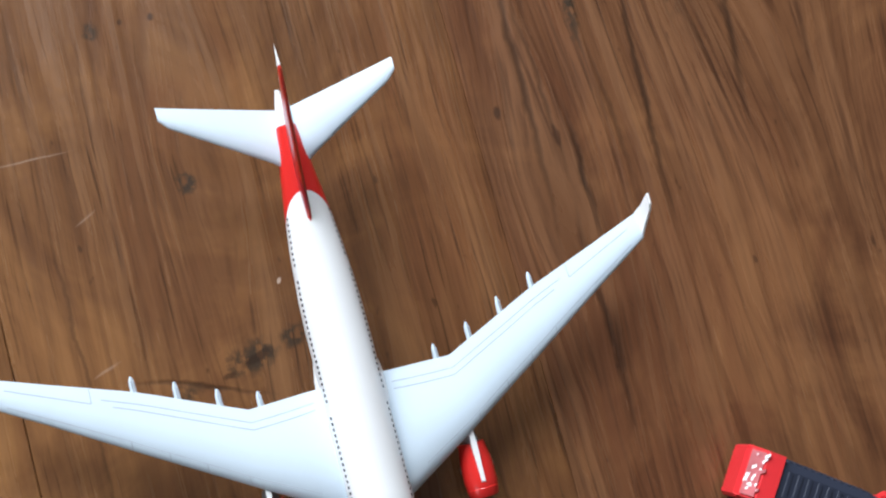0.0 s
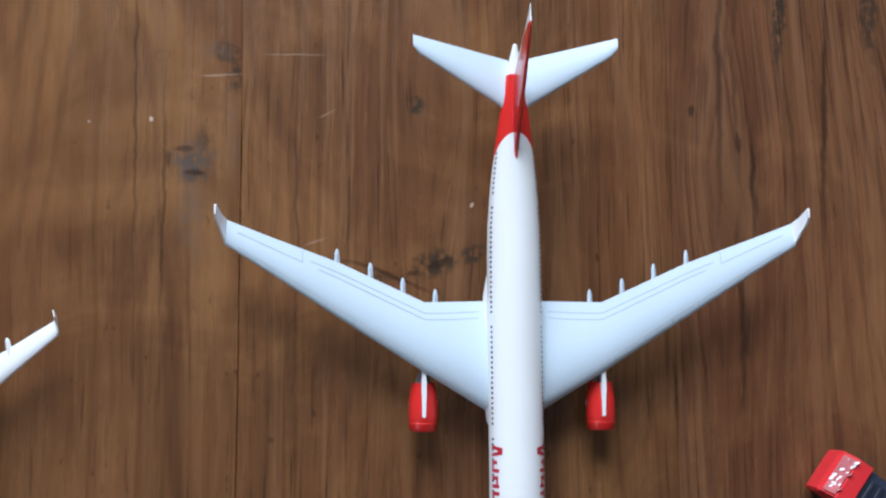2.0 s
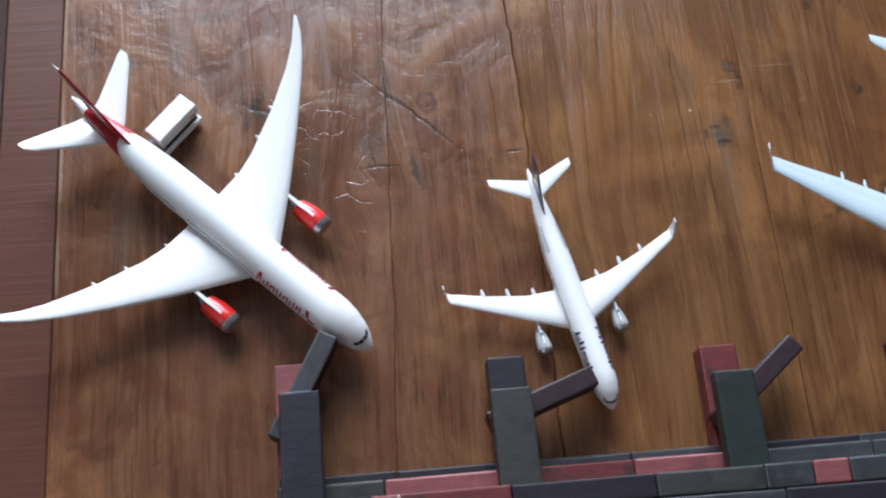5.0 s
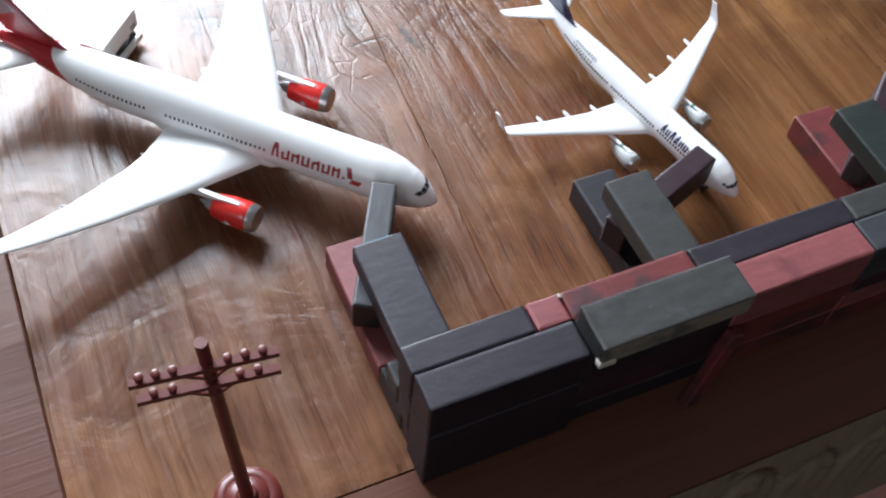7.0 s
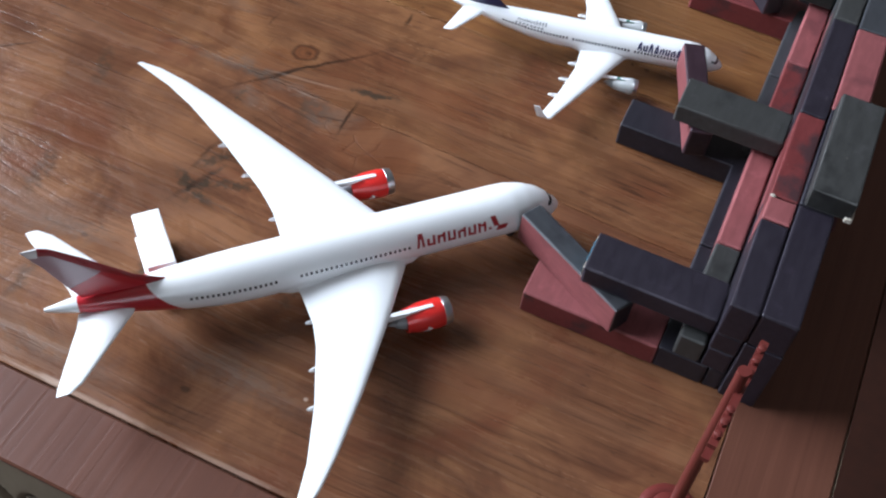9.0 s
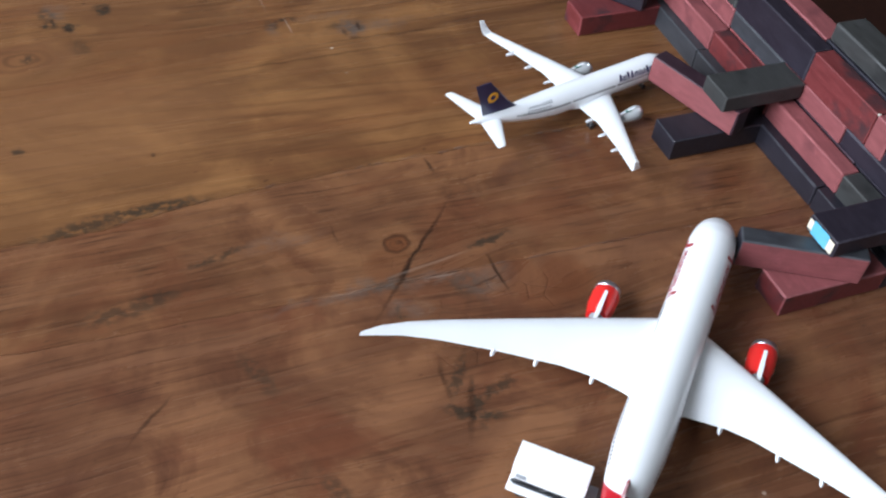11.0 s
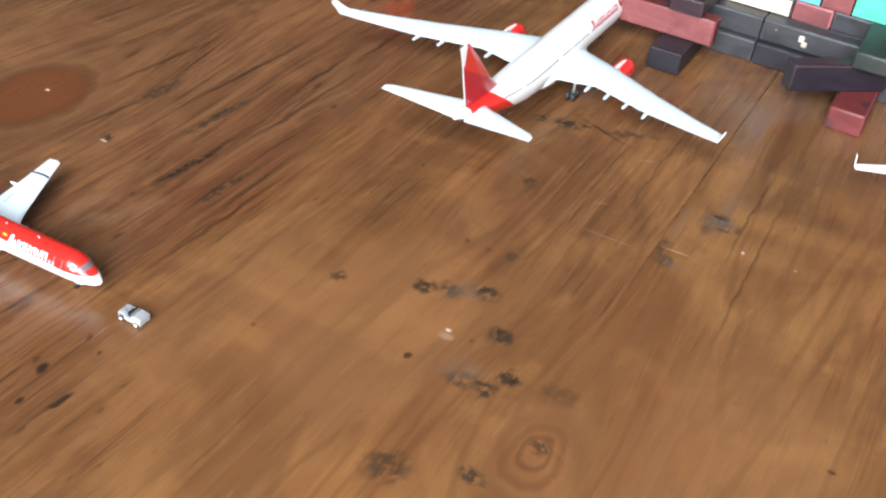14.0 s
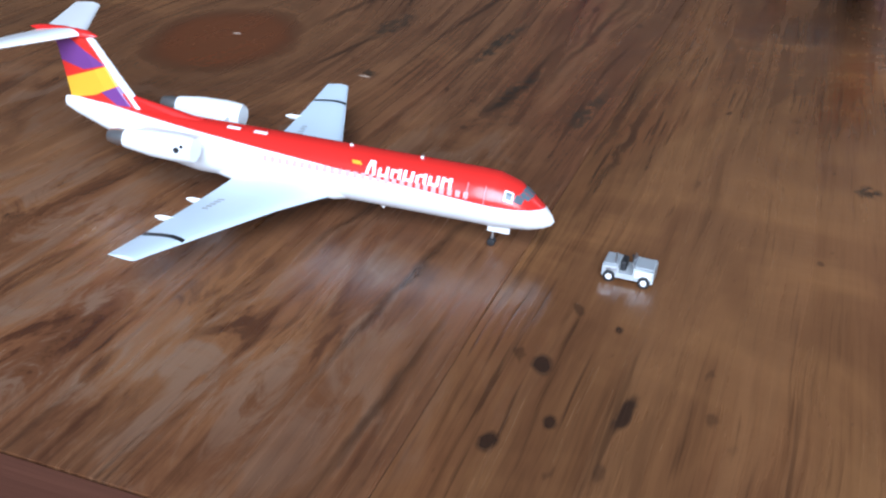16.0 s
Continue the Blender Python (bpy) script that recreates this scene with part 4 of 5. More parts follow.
def engine(parent, x, y0, y1, z, r, cowl, lip, pylon_top, pylon_y, tail_mat, flash=None, taper=0.80):
    """A turbofan pod: cowl, polished lip, dark fan with spinner, core nozzle, pylon."""
    ln = y1 - y0
    cowl_end = y0 + ln * 0.72
    e = part("engine", turned([(y0 - y0, r * 0.80), (ln * 0.03, r * 0.93), (ln * 0.2, r * 1.02), (ln * 0.45, r * (0.4 + 0.75 * taper)), (ln * 0.72, r * taper), (ln * 0.72, r * 0.55), (ln * 0.1, r * 0.70)],
                              (x, y0, z), "y", 24), cowl, parent, smooth=True)
    part("intake_lip", turned([(-0.05, r * 0.74), (-0.25, r * 0.84), (0.1, r * 0.92), (ln * 0.11, r * 1.0), (ln * 0.12, r * 0.96), (ln * 0.1, r * 0.72)], (x, y0, z), "y", 24), lip, e, smooth=True)
    part("fan", turned([(ln * 0.04, 0.02), (ln * 0.075, r * 0.25), (ln * 0.10, r * 0.72), (ln * 0.14, r * 0.72)], (x, y0, z), "y", 20), BLACK, e)
    part("nozzle", turned([(ln * 0.55, r * 0.5), (ln * 0.74, r * 0.52), (ln * 0.86, r * 0.38), (ln * 0.87, r * 0.26), (ln, 0.05)], (x, y0, z), "y", 16), tail_mat, e, smooth=True)
    w = 0.065 * ln
    p0, p1 = pylon_y
    part("pylon", loft([[(x - w * 0.5, p0, z + r * 0.9), (x + w * 0.5, p0, z + r * 0.9), (x + w * 0.4, p0 + 0.6, z + r * 1.08), (x - w * 0.4, p0 + 0.6, z + r * 1.08)],
                        [(x - w * 0.6, (p0 + p1) / 2, z + r * 0.75), (x + w * 0.6, (p0 + p1) / 2, z + r * 0.75), (x + w * 0.6, (p0 + p1) / 2, pylon_top), (x - w * 0.6, (p0 + p1) / 2, pylon_top)],
                        [(x - w * 0.4, p1, z + r * 0.5), (x + w * 0.4, p1, z + r * 0.5), (x + w * 0.4, p1, pylon_top + 0.3), (x - w * 0.4, p1, pylon_top + 0.3)]]), WHITE, e)
    if flash:
        for side in (-1, 1):
            bm = bmesh.new()
            pts = [(0.34, -0.05), (0.44, 0.24), (0.40, -0.02), (0.52, -0.16), (0.38, -0.20)]
            top = []
            for f, v in pts:
                rr = r * 1.04
                a = v * 1.1
                top.append(bm.verts.new(((x + side * rr * math.cos(a)) * MM, (y0 + ln * f) * MM, (z + rr * math.sin(a)) * MM)))
            bm.faces.new(top)
            part("emblem", bm, flash, e)
    return e


def gear(parent, name, x, y, top, wheel_r, wheels, strut_r, legs=1, doors=False):
    g = part(name, rod((x, y, wheel_r), (x, y - 0.2, top), strut_r, strut_r * 1.2, 8), SILVER, parent)
    for dx, dy in wheels:
        wx = x + dx
        part("wheel", turned([(-wheel_r * 0.36, wheel_r * 0.6), (-wheel_r * 0.3, wheel_r * 0.95), (0, wheel_r), (wheel_r * 0.3, wheel_r * 0.95), (wheel_r * 0.36, wheel_r * 0.6)],
                             (wx, y + dy, wheel_r), "x", 14), BLACK, g)
    if len(wheels) > 2:
        part("bogie_beam", box(x - 0.25, x + 0.25, y - 1.9, y + 1.9, wheel_r - 0.2, wheel_r + 0.25), SILVER, g)
    if doors:
        part("gear_door", box(x - 0.9, x - 0.65, y - 1.6, y + 1.6, top - 2.0, top), WHITE, g)
        part("gear_door", box(x + 0.65, x + 0.9, y - 1.6, y + 1.6, top - 2.0, top), WHITE, g)
    return g


def bars(body, parent, rows, material, name, sides=(0, 1), out=0.07):
    """Plain marks in place of lettering: rows of (start, end, low angle, high angle, slant), on both sides of the body."""
    for side in sides:
        for s0, s1, a0, a1, slant in rows:
            b0, b1 = (a0, a1) if side == 0 else (180 - a0, 180 - a1)
            part(name, body.patch(s0, s1, b0, b1, out, slant=slant), material, parent)


def word(s0, s1, a0, a1, tall, n, gap=0.28):
    """Letter-sized groups of thin bars between two stations: tall is the set of groups that reach full height."""
    out, step = [], (s1 - s0) / n
    for i in range(n):
        hi = a1 if i in tall else a0 + (a1 - a0) * 0.72
        a, b = s0 + step * i, s0 + step * (i + 1 - gap)
        stem, foot = (b - a) * (0.38 if n > 7 else 0.30), (hi - a0) * 0.24
        lean = (b - a) * 0.22 if i in tall else 0.0
        out.append((a, a + stem, a0, hi, lean))
        out.append((b - stem, b, a0, hi - (hi - a0) * 0.12 * (i % 3), -lean))
        low = a0 if i % 2 else hi - foot * 1.6
        out.append((a + stem * 0.8, b - stem * 0.8, low, low + foot, 0.0))
    return out


def window_row(body, parent, s0, s1, angle, pitch, size, skip=(), material=None):
    s = s0
    while s < s1:
        if not any(a <= s <= b for a, b in skip):
            for a in (angle, 180 - angle):
                d = size[1] / 2 if a < 90 else -size[1] / 2
                part("cabin_window", body.patch(s, s + size[0], a - d, a + d, 0.05, None, 1, 1), material or GLASS_DARK, parent)
        s += pitch


def cockpit(body, parent, panes, material=None):
    for s0, s1, a0, a1, slant in panes:
        for side in (0, 1):
            b0, b1 = (a0, a1) if side == 0 else (180 - a0, 180 - a1)
            part("cockpit_window", body.patch(s0, s1, b0, b1, 0.06, slant=slant), material or GLASS_DARK, parent)


def wings(parent, sections, material, fairings, lines, tip=None, fair_len=5.5, fair_mat=None):
    made = []
    for side in (-1, 1):
        w = Wing(sections, side)
        ob = part("wing", w.mesh(), material, parent, smooth=True)
        small = 0.55 if fair_len < 3 else 1.0
        for u, back in fairings:
            le, te, z, th = w.section(u)
            part("flap_fairing", loft([[(side * u + dx * k * small, te + back * f - fair_len * 0.55, z - 0.55 * th + 0.15 + dz * k * small) for dx, dz in ((-0.7, 0), (0, 0.8), (0.7, 0), (0.45, -0.7), (-0.45, -0.7))]
                                       for f, k in ((-0.6, 0.2), (0.0, 0.9), (0.7, 1.0), (1.4, 0.85), (1.75, 0.35))]), fair_mat or material, ob)
        for a, b in lines:
            part("panel_line", w.line(a, b), LINE, ob)
        if tip:
            tip(ob, side)
        made.append(ob)
    return made


def tailplane(parent, sections, material):
    for side in (-1, 1):
        part("tailplane", Wing(sections, side).mesh(), material, parent, smooth=True)


def widebody_a(m):
    """White twin with a bright red tail and red engine pods, small swept winglets."""
    t = thing("model_airplane", "white die-cast airliner model with bright red tail and engines", "model airplane", m, "parked model airliners")
    L = 146.2
    body = Body([(0, 10.6, 0.15, 0.15), (0.5, 10.6, 1.2, 1.1), (1.5, 10.8, 2.3, 2.1), (3.5, 11.2, 3.8, 3.5), (6, 11.8, 5.0, 4.9), (9, 12.3, 5.9, 5.9),
                 (13, 12.6, 6.7, 6.6), (18, 12.7, 7.0, 7.0), (92, 12.7, 7.0, 7.0), (100, 13.0, 6.8, 6.7), (110, 13.9, 6.1, 5.8), (120, 15.2, 5.0, 4.6),
                 (130, 16.8, 3.6, 3.3), (138, 18.2, 2.3, 2.1), (143, 19.2, 1.3, 1.2), (L, 19.8, 0.5, 0.5)])
    part("fuselage", body.mesh(), banded("white_red_tail_paint_a", (0.86, 0.87, 0.88), [((0.66, 0.022, 0.018), 114.8, 1.4, 14.0, 138.3)]), t, smooth=True)
    part("belly_fairing", loft([[(7.75 * k * math.cos(a), s, 9.4 + 3.9 * k * math.sin(a)) for a in (2 * math.pi * i / 20 for i in range(20))]
                                for s, k in ((44, 0.5), (50, 0.93), (60, 1.04), (74, 1.05), (82, 1.0), (87, 0.88), (91, 0.5))]), WHITE, t, smooth=True)
    sect = [(4, 51.5, 81, 9.4, 3.3), (8, 53, 80.6, 9.8, 3.0), (23, 62.2, 80.2, 11.6, 1.9), (45, 76.2, 90.2, 13.4, 1.25), (62, 87.2, 96.4, 15.4, 0.85), (73.2, 94.3, 100.6, 17.0, 0.6)]

    def tip(ob, side):
        part("winglet", loft([[(side * (73.2 + dx), le, z) if i == 0 else (side * (73.2 + dx), te, z) if i == 1 else (side * (73.2 + dx - 0.5), te, z) if i == 2 else (side * (73.2 + dx - 0.5), le, z) for i in range(4)]
                              for dx, le, te, z in ((0.0, 94.5, 100.6, 17.0), (1.0, 97.2, 101.6, 19.0), (1.9, 99.8, 103.2, 21.4), (2.1, 101.2, 103.6, 22.2))]), WHITE, ob)

    lines = [((9, 0.84), (23, 0.75)), ((23, 0.75), (50, 0.70)), ((9, 0.90), (23, 0.84)), ((23, 0.84), (52, 0.80)), ((54, 0.70), (70, 0.70)),
             ((12, 0.12), (26, 0.13)), ((26, 0.13), (47, 0.15)), ((47, 0.16), (70, 0.18)), ((54, 0.70), (54, 0.98)), ((26, 0.02), (26, 0.13)), ((34, 0.02), (34, 0.14)), ((41, 0.02), (41, 0.14)), ((48, 0.02), (48, 0.16))]
    wings(t, sect, WING_GREY, [(20.2, 3.5), (28.6, 3.7), (36.9, 3.7), (45.4, 3.5)], lines, tip, 5.0)
    for side in (-1, 1):
        engine(t, side * 23.2, 47.6, 64.5, 6.9, 3.75, RED, RED, 11.4, (50.5, 66), GREY, WHITE)
    tailplane(t, [(1.5, 128.4, 142.5, 17.6, 1.2), (5, 131, 143.2, 18.2, 1.0), (24.6, 142.6, 147.2, 21.6, 0.5), (26.4, 144.6, 147.6, 21.9, 0.3)], WING_GREY)
    fin = part("tail_fin", fin_mesh([(112.5, 124, 18.2, 0.5), (117, 139.5, 20.2, 1), (123, 141, 25, 1), (134.5, 145, 37, 0.8), (141.2, 147.6, 43.4, 0.6), (143.0, 148.4, 44.6, 0.3)], 1.5), livery("red_fin_paint", (0.70, 0.035, 0.02), [
        ((0.44, 0.014, 0.028), [(145.5, 36.8), (117.5, 22.0), (121, 19.0), (140.5, 19.0)]),
        ((0.86, 0.87, 0.88), [(144.0, 45.0), (149.6, 45.0), (146.2, 37.0), (143.6, 37.2)]),
        ((0.86, 0.87, 0.88), [(138.9, 20.0), (141.0, 20.0), (147.0, 37.6), (144.6, 37.6)])]), t)
    cockpit(body, t, [(4.0, 5.2, 38, 62, -0.9), (2.9, 4.1, 64, 88, -0.2), (5.4, 6.4, 36, 52, -0.5)])
    window_row(body, t, 20, 118, 25, 1.27, (0.62, 6.5), ((46, 49), (74, 77), (104, 107)))
    bars(body, t, word(18.6, 45.2, 22, 52, {6}, 7, 0.24), LETTER_RED, "lettering_mark")
    bars(body, t, [(12.6, 15.8, 24, 40, 0.6), (13.4, 15.2, 40, 58, 0.8)], LETTER_RED, "emblem_mark")
    gear(t, "nose_gear", 0, 17, 7, 1.3, ((-0.8, 0), (0.8, 0)), 0.4, doors=True)
    for side in (-1, 1):
        gear(t, "main_gear", side * 12.6, 73, 9.5, 1.7, ((-1.1, -1.9), (1.1, -1.9), (-1.1, 1.9), (1.1, 1.9)), 0.6)
    return t


def widebody_b(m):
    """White twin with raked wing tips, crimson tail and red engine pods with silver lips."""
    t = thing("model_airplane", "white die-cast airliner model with crimson tail and raked wing tips", "model airplane", m, "parked model airliners")
    L = 147.7
    body = Body([(0, 9.6, 0.15, 0.15), (0.5, 9.7, 1.1, 1.0), (1.6, 10.0, 2.3, 2.1), (4, 10.8, 4.1, 3.7), (7.5, 11.9, 5.7, 5.3), (12, 12.8, 6.9, 6.6), (17, 13.3, 7.5, 7.4), (21, 13.4, 7.6, 7.6),
                 (94, 13.4, 7.6, 7.6), (103, 13.8, 7.3, 7.1), (113, 14.7, 6.3, 6.0), (124, 16.1, 4.8, 4.5), (134, 17.5, 3.2, 3.0), (142, 18.6, 1.8, 1.7), (L, 19.2, 0.5, 0.5)])
    part("fuselage", body.mesh(), banded("white_crimson_tail_paint", (0.86, 0.87, 0.88), [((0.40, 0.012, 0.02), 121.5, 1.05, 20.5, 139.5)]), t, smooth=True)
    part("belly_fairing", loft([[(8.0 * k * math.cos(a), s, 9.6 + 4.0 * k * math.sin(a)) for a in (2 * math.pi * i / 20 for i in range(20))]
                                for s, k in ((42, 0.5), (49, 0.93), (60, 1.04), (76, 1.04), (85, 0.9), (93, 0.5))]), WHITE, t, smooth=True)
    sect = [(4, 49.5, 83.5, 9.4, 3.6), (9, 52, 82.5, 9.9, 3.2), (20, 59, 82.4, 11.4, 2.2), (28, 64.2, 83.8, 12.5, 1.7), (46, 76.6, 89.6, 15.2, 1.2), (62, 88.4, 96.2, 18.2, 0.8), (70, 95.0, 100.6, 20.0, 0.6), (76, 101.0, 105.0, 21.4, 0.45), (79.6, 106.2, 107.8, 22.3, 0.25)]
    wings(t, sect, WHITE, [(18.6, 2.4), (34.6, 2.5), (46.4, 2.5)], [], None, 4.6)
    for side in (-1, 1):
        engine(t, side * 24.6, 44.6, 62.5, 7.3, 4.25, RED, SILVER, 12.0, (49, 66), GREY, WHITE)
    tailplane(t, [(1.5, 124, 140, 16.0, 1.2), (6, 126.8, 141.0, 16.5, 1.0), (24.0, 142.0, 148.2, 18.9, 0.5), (26.4, 145.4, 148.8, 19.3, 0.3)], WHITE)
    fin = part("tail_fin", fin_mesh([(111, 122, 19.6, 0.4), (117, 138, 20.8, 1), (124, 140, 25.5, 1), (135, 144.6, 37, 0.8), (141.4, 147.6, 43.0, 0.6), (143.6, 148.2, 44.2, 0.3)], 1.5), livery("crimson_fin_paint", (0.30, 0.012, 0.02), [
        ((0.43, 0.014, 0.022), [(140.8, 25.0), (131.5, 30.5), (123.0, 23.0), (119.0, 19.0), (140.5, 19.0)]),
        ((0.40, 0.27, 0.30), [(141.6, 41.0), (148.0, 42.6), (141.2, 25.0), (131.5, 30.5)]),
        ((0.80, 0.80, 0.80), [(144.2, 44.6), (149.4, 44.6), (148.2, 41.4), (144.6, 41.0)])]), t)
    cockpit(body, t, [(4.4, 5.8, 42, 62, -1.0), (3.3, 4.5, 64, 88, -0.2)])
    window_row(body, t, 50, 112, 19, 1.42, (0.68, 7), ((82, 88),))
    bars(body, t, word(27.0, 48.8, 12, 45, {6}, 7, 0.22), CRIMSON, "lettering_mark")
    bars(body, t, [(21.0, 24.0, 8, 20, -0.8), (23.0, 24.6, 20, 44, 0.9), (25.4, 26.2, 14, 20, 0.0)], CRIMSON, "emblem_mark")
    gear(t, "nose_gear", 0, 15, 7.5, 1.35, ((-0.8, 0), (0.8, 0)), 0.4, doors=True)
    for side in (-1, 1):
        gear(t, "main_gear", side * 12.4, 72, 9.8, 1.7, ((-1.1, -1.9), (1.1, -1.9), (-1.1, 1.9), (1.1, 1.9)), 0.6)
    return t


def narrowbody(m):
    """Small white twin with a navy tail and a golden disc, upright winglets."""
    t = thing("model_airplane", "small white die-cast airliner model with navy tail", "model airplane", m, "parked model airliners")
    L = 94.6
    body = Body([(0, 8.6, 0.12, 0.12), (0.4, 8.6, 0.9, 0.85), (1.2, 8.8, 1.7, 1.6), (3, 9.2, 2.9, 2.8), (5.5, 9.7, 3.9, 3.9), (9, 10.0, 4.7, 4.8), (12, 10.1, 4.9, 5.1), (58, 10.1, 4.9, 5.1),
                 (66, 10.6, 4.5, 4.5), (75, 11.6, 3.5, 3.5), (84, 12.8, 2.2, 2.2), (91, 13.7, 1.1, 1.1), (L, 14.1, 0.4, 0.4)])
    part("fuselage", body.mesh(28), WHITE, t, smooth=True)
    part("belly_fairing", loft([[(5.1 * k * math.cos(a), s, 7.6 + 2.7 * k * math.sin(a)) for a in (2 * math.pi * i / 18 for i in range(18))]
                                for s, k in ((29, 0.5), (33, 0.95), (42, 1.03), (49, 0.95), (55, 0.5))]), WHITE, t, smooth=True)
    sect = [(3, 32, 48.5, 7.2, 2.0), (6, 33.5, 48.2, 7.5, 1.8), (16, 38.6, 48.9, 8.6, 1.1), (30, 46.0, 52.6, 9.8, 0.75), (43.5, 53.2, 57.2, 11.0, 0.45)]

    def tip(ob, side):
        part("winglet", loft([[(side * (43.5 + dx), le, z), (side * (43.5 + dx), te, z), (side * (43.5 + dx - 0.35), te, z), (side * (43.5 + dx - 0.35), le, z)]
                              for dx, le, te, z in ((0.0, 53.2, 57.2, 11.0), (0.9, 54.4, 57.8, 12.1), (1.4, 56.0, 58.4, 14.4), (1.7, 57.4, 59.2, 17.0))]), WHITE, ob)

    wings(t, sect, WHITE, [(12.5, 2.6), (22.0, 2.8), (31.0, 2.6)], [], tip, 3.2)
    for side in (-1, 1):
        engine(t, side * 14.9, 27.2, 38.5, 5.0, 2.75, ENGINE_GREY, SILVER, 7.6, (29.5, 41), GREY, None, 0.62)
        part("pylon_mark", box(side * 14.9 - 0.5, side * 14.9 + 0.5, 31.4, 34.4, 7.2, 7.75, 0.1), PYLON_GREEN, t)
    tailplane(t, [(1.0, 82.0, 90.6, 12.9, 0.8), (3, 83.2, 91.0, 13.2, 0.7), (15.0, 90.4, 94.2, 14.8, 0.35), (16.2, 91.6, 94.4, 15.0, 0.2)], WHITE)
    fin = part("tail_fin", fin_mesh([(72, 79, 14.2, 0.4), (75.5, 89.6, 15.4, 1), (79.5, 90.6, 19, 1), (86.5, 93.6, 27.4, 0.7), (88.4, 94.4, 29.4, 0.4)], 1.0), NAVY, t)
    for x in (-0.48, 0.48):
        part("golden_disc", turned([(-0.04, 2.2), (0.04, 2.2)], (x, 86.6, 22.6), "x", 20), YELLOW, fin)
        part("disc_mark", turned([(-0.05, 1.0), (0.05, 1.0)], (x, 86.6, 22.6), "x", 14), NAVY, fin)
    cockpit(body, t, [(2.6, 3.5, 38, 60, -0.6), (1.9, 2.8, 62, 88, -0.2), (3.7, 4.5, 36, 50, -0.4)])
    window_row(body, t, 13, 76, 15, 1.12, (0.62, 10), ((30, 31.5), (52, 53)))
    bars(body, t, word(13.0, 30.0, 24, 56, {1, 5, 6, 8}, 9, 0.2), NAVY, "lettering_mark")
    bars(body, t, word(61, 71.5, 40, 55, {0, 1, 2, 3}, 10, 0.3), GREY, "small_lettering_mark")
    bars(body, t, [(62 + 1.3 * k, 62.8 + 1.3 * k, 24, 32, 0) for k in range(8)], GREY, "small_lettering_mark")
    gear(t, "nose_gear", 0, 11, 6, 0.95, ((-0.6, 0), (0.6, 0)), 0.3)
    for side in (-1, 1):
        gear(t, "main_gear", side * 9.4, 45, 7.6, 1.3, ((-0.8, 0), (0.8, 0)), 0.42)
    return t


def rear_jet(m):
    """Red over white twin jet with engines on the rear body and a tall striped T-tail."""
    t = thing("model_airplane", "red and white die-cast jet model with colourful T-tail", "model airplane", m, "parked model airliners")
    L = 80.0
    body = Body([(0, 5.6, 0.12, 0.12), (0.4, 5.7, 0.8, 0.75), (1.4, 6.0, 1.6, 1.6), (3.2, 6.5, 2.6, 2.6), (5.4, 7.2, 3.4, 3.5), (8.5, 7.6, 4.0, 4.1), (11, 7.7, 4.1, 4.15), (56, 7.7, 4.1, 4.15),
                 (62, 8.2, 3.7, 3.7), (68, 9.0, 3.0, 2.9), (74, 10.0, 2.0, 2.0), (78, 10.7, 1.2, 1.4), (L, 11.0, 0.5, 0.9)])
    part("fuselage", body.mesh(28), two_tone("red_over_white_paint", (0.66, 0.024, 0.018), (0.86, 0.87, 0.88), 7.5, 0.060), t, smooth=True)
    part("belly_fairing", loft([[(4.0 * k * math.cos(a), s, 5.4 + 2.2 * k * math.sin(a)) for a in (2 * math.pi * i / 18 for i in range(18))]
                                for s, k in ((28, 0.5), (33, 0.95), (42, 1.05), (50, 0.95), (56, 0.5))]), WHITE, t, smooth=True)
    sect = [(2.5, 33, 49.5, 4.5, 1.7), (5, 34.4, 49.2, 4.7, 1.5), (12, 37.9, 49.3, 5.2, 1.0), (24, 42.2, 49.6, 6.2, 0.7), (35, 46.2, 50.2, 7.1, 0.4)]
    wings(t, sect, WING_GREY, [(13.0, 2.2), (21.0, 2.2)], [], None, 2.6, WHITE)
    for side in (-1, 1):
        w = Wing(sect, side)
        for k in range(5):
            part("registration_mark", w.line((13.0 + 0.95 * k, 0.66), (13.0 + 0.95 * k, 0.76), 0.4, 0.04, n=2), GREY, t)
        part("wing_stripe", w.line((27.6, 0.02), (27.6, 0.98), 0.9, 0.04), BLACK, t)
        e = part("engine", turned([(0, 1.75), (0.5, 1.95), (3, 2.15), (7, 2.05), (11.5, 1.5), (11.5, 1.05), (1.5, 1.5)], (side * 7.6, 53.0, 10.1), "y", 20), WHITE, t, smooth=True)
        part("fan", turned([(0.9, 0.02), (1.3, 0.6), (1.6, 1.56), (2.0, 1.56)], (side * 7.6, 53.0, 10.1), "y", 18), BLACK, e)
        part("nozzle", turned([(11.0, 1.2), (13.0, 1.3), (14.4, 1.0), (14.4, 0.8), (12, 0.8)], (side * 7.6, 53.0, 10.1), "y", 16), SILVER, e, smooth=True)
        part("pylon", loft([[(side * u, s, z) for s, z in ((54.5, 9.8), (64, 9.8), (64, 10.5), (54.5, 10.5))] for u in (3.0, 6.0)]), WHITE, e)
        part("intake_dot", turned([(-0.12, 0.45), (0.12, 0.45)], (side * 9.68, 55.0, 10.6), "x", 10), BLACK, e)
        part("intake_dot", turned([(-0.12, 0.25), (0.12, 0.25)], (side * 9.55, 54.2, 11.2), "x", 8), BLACK, e)
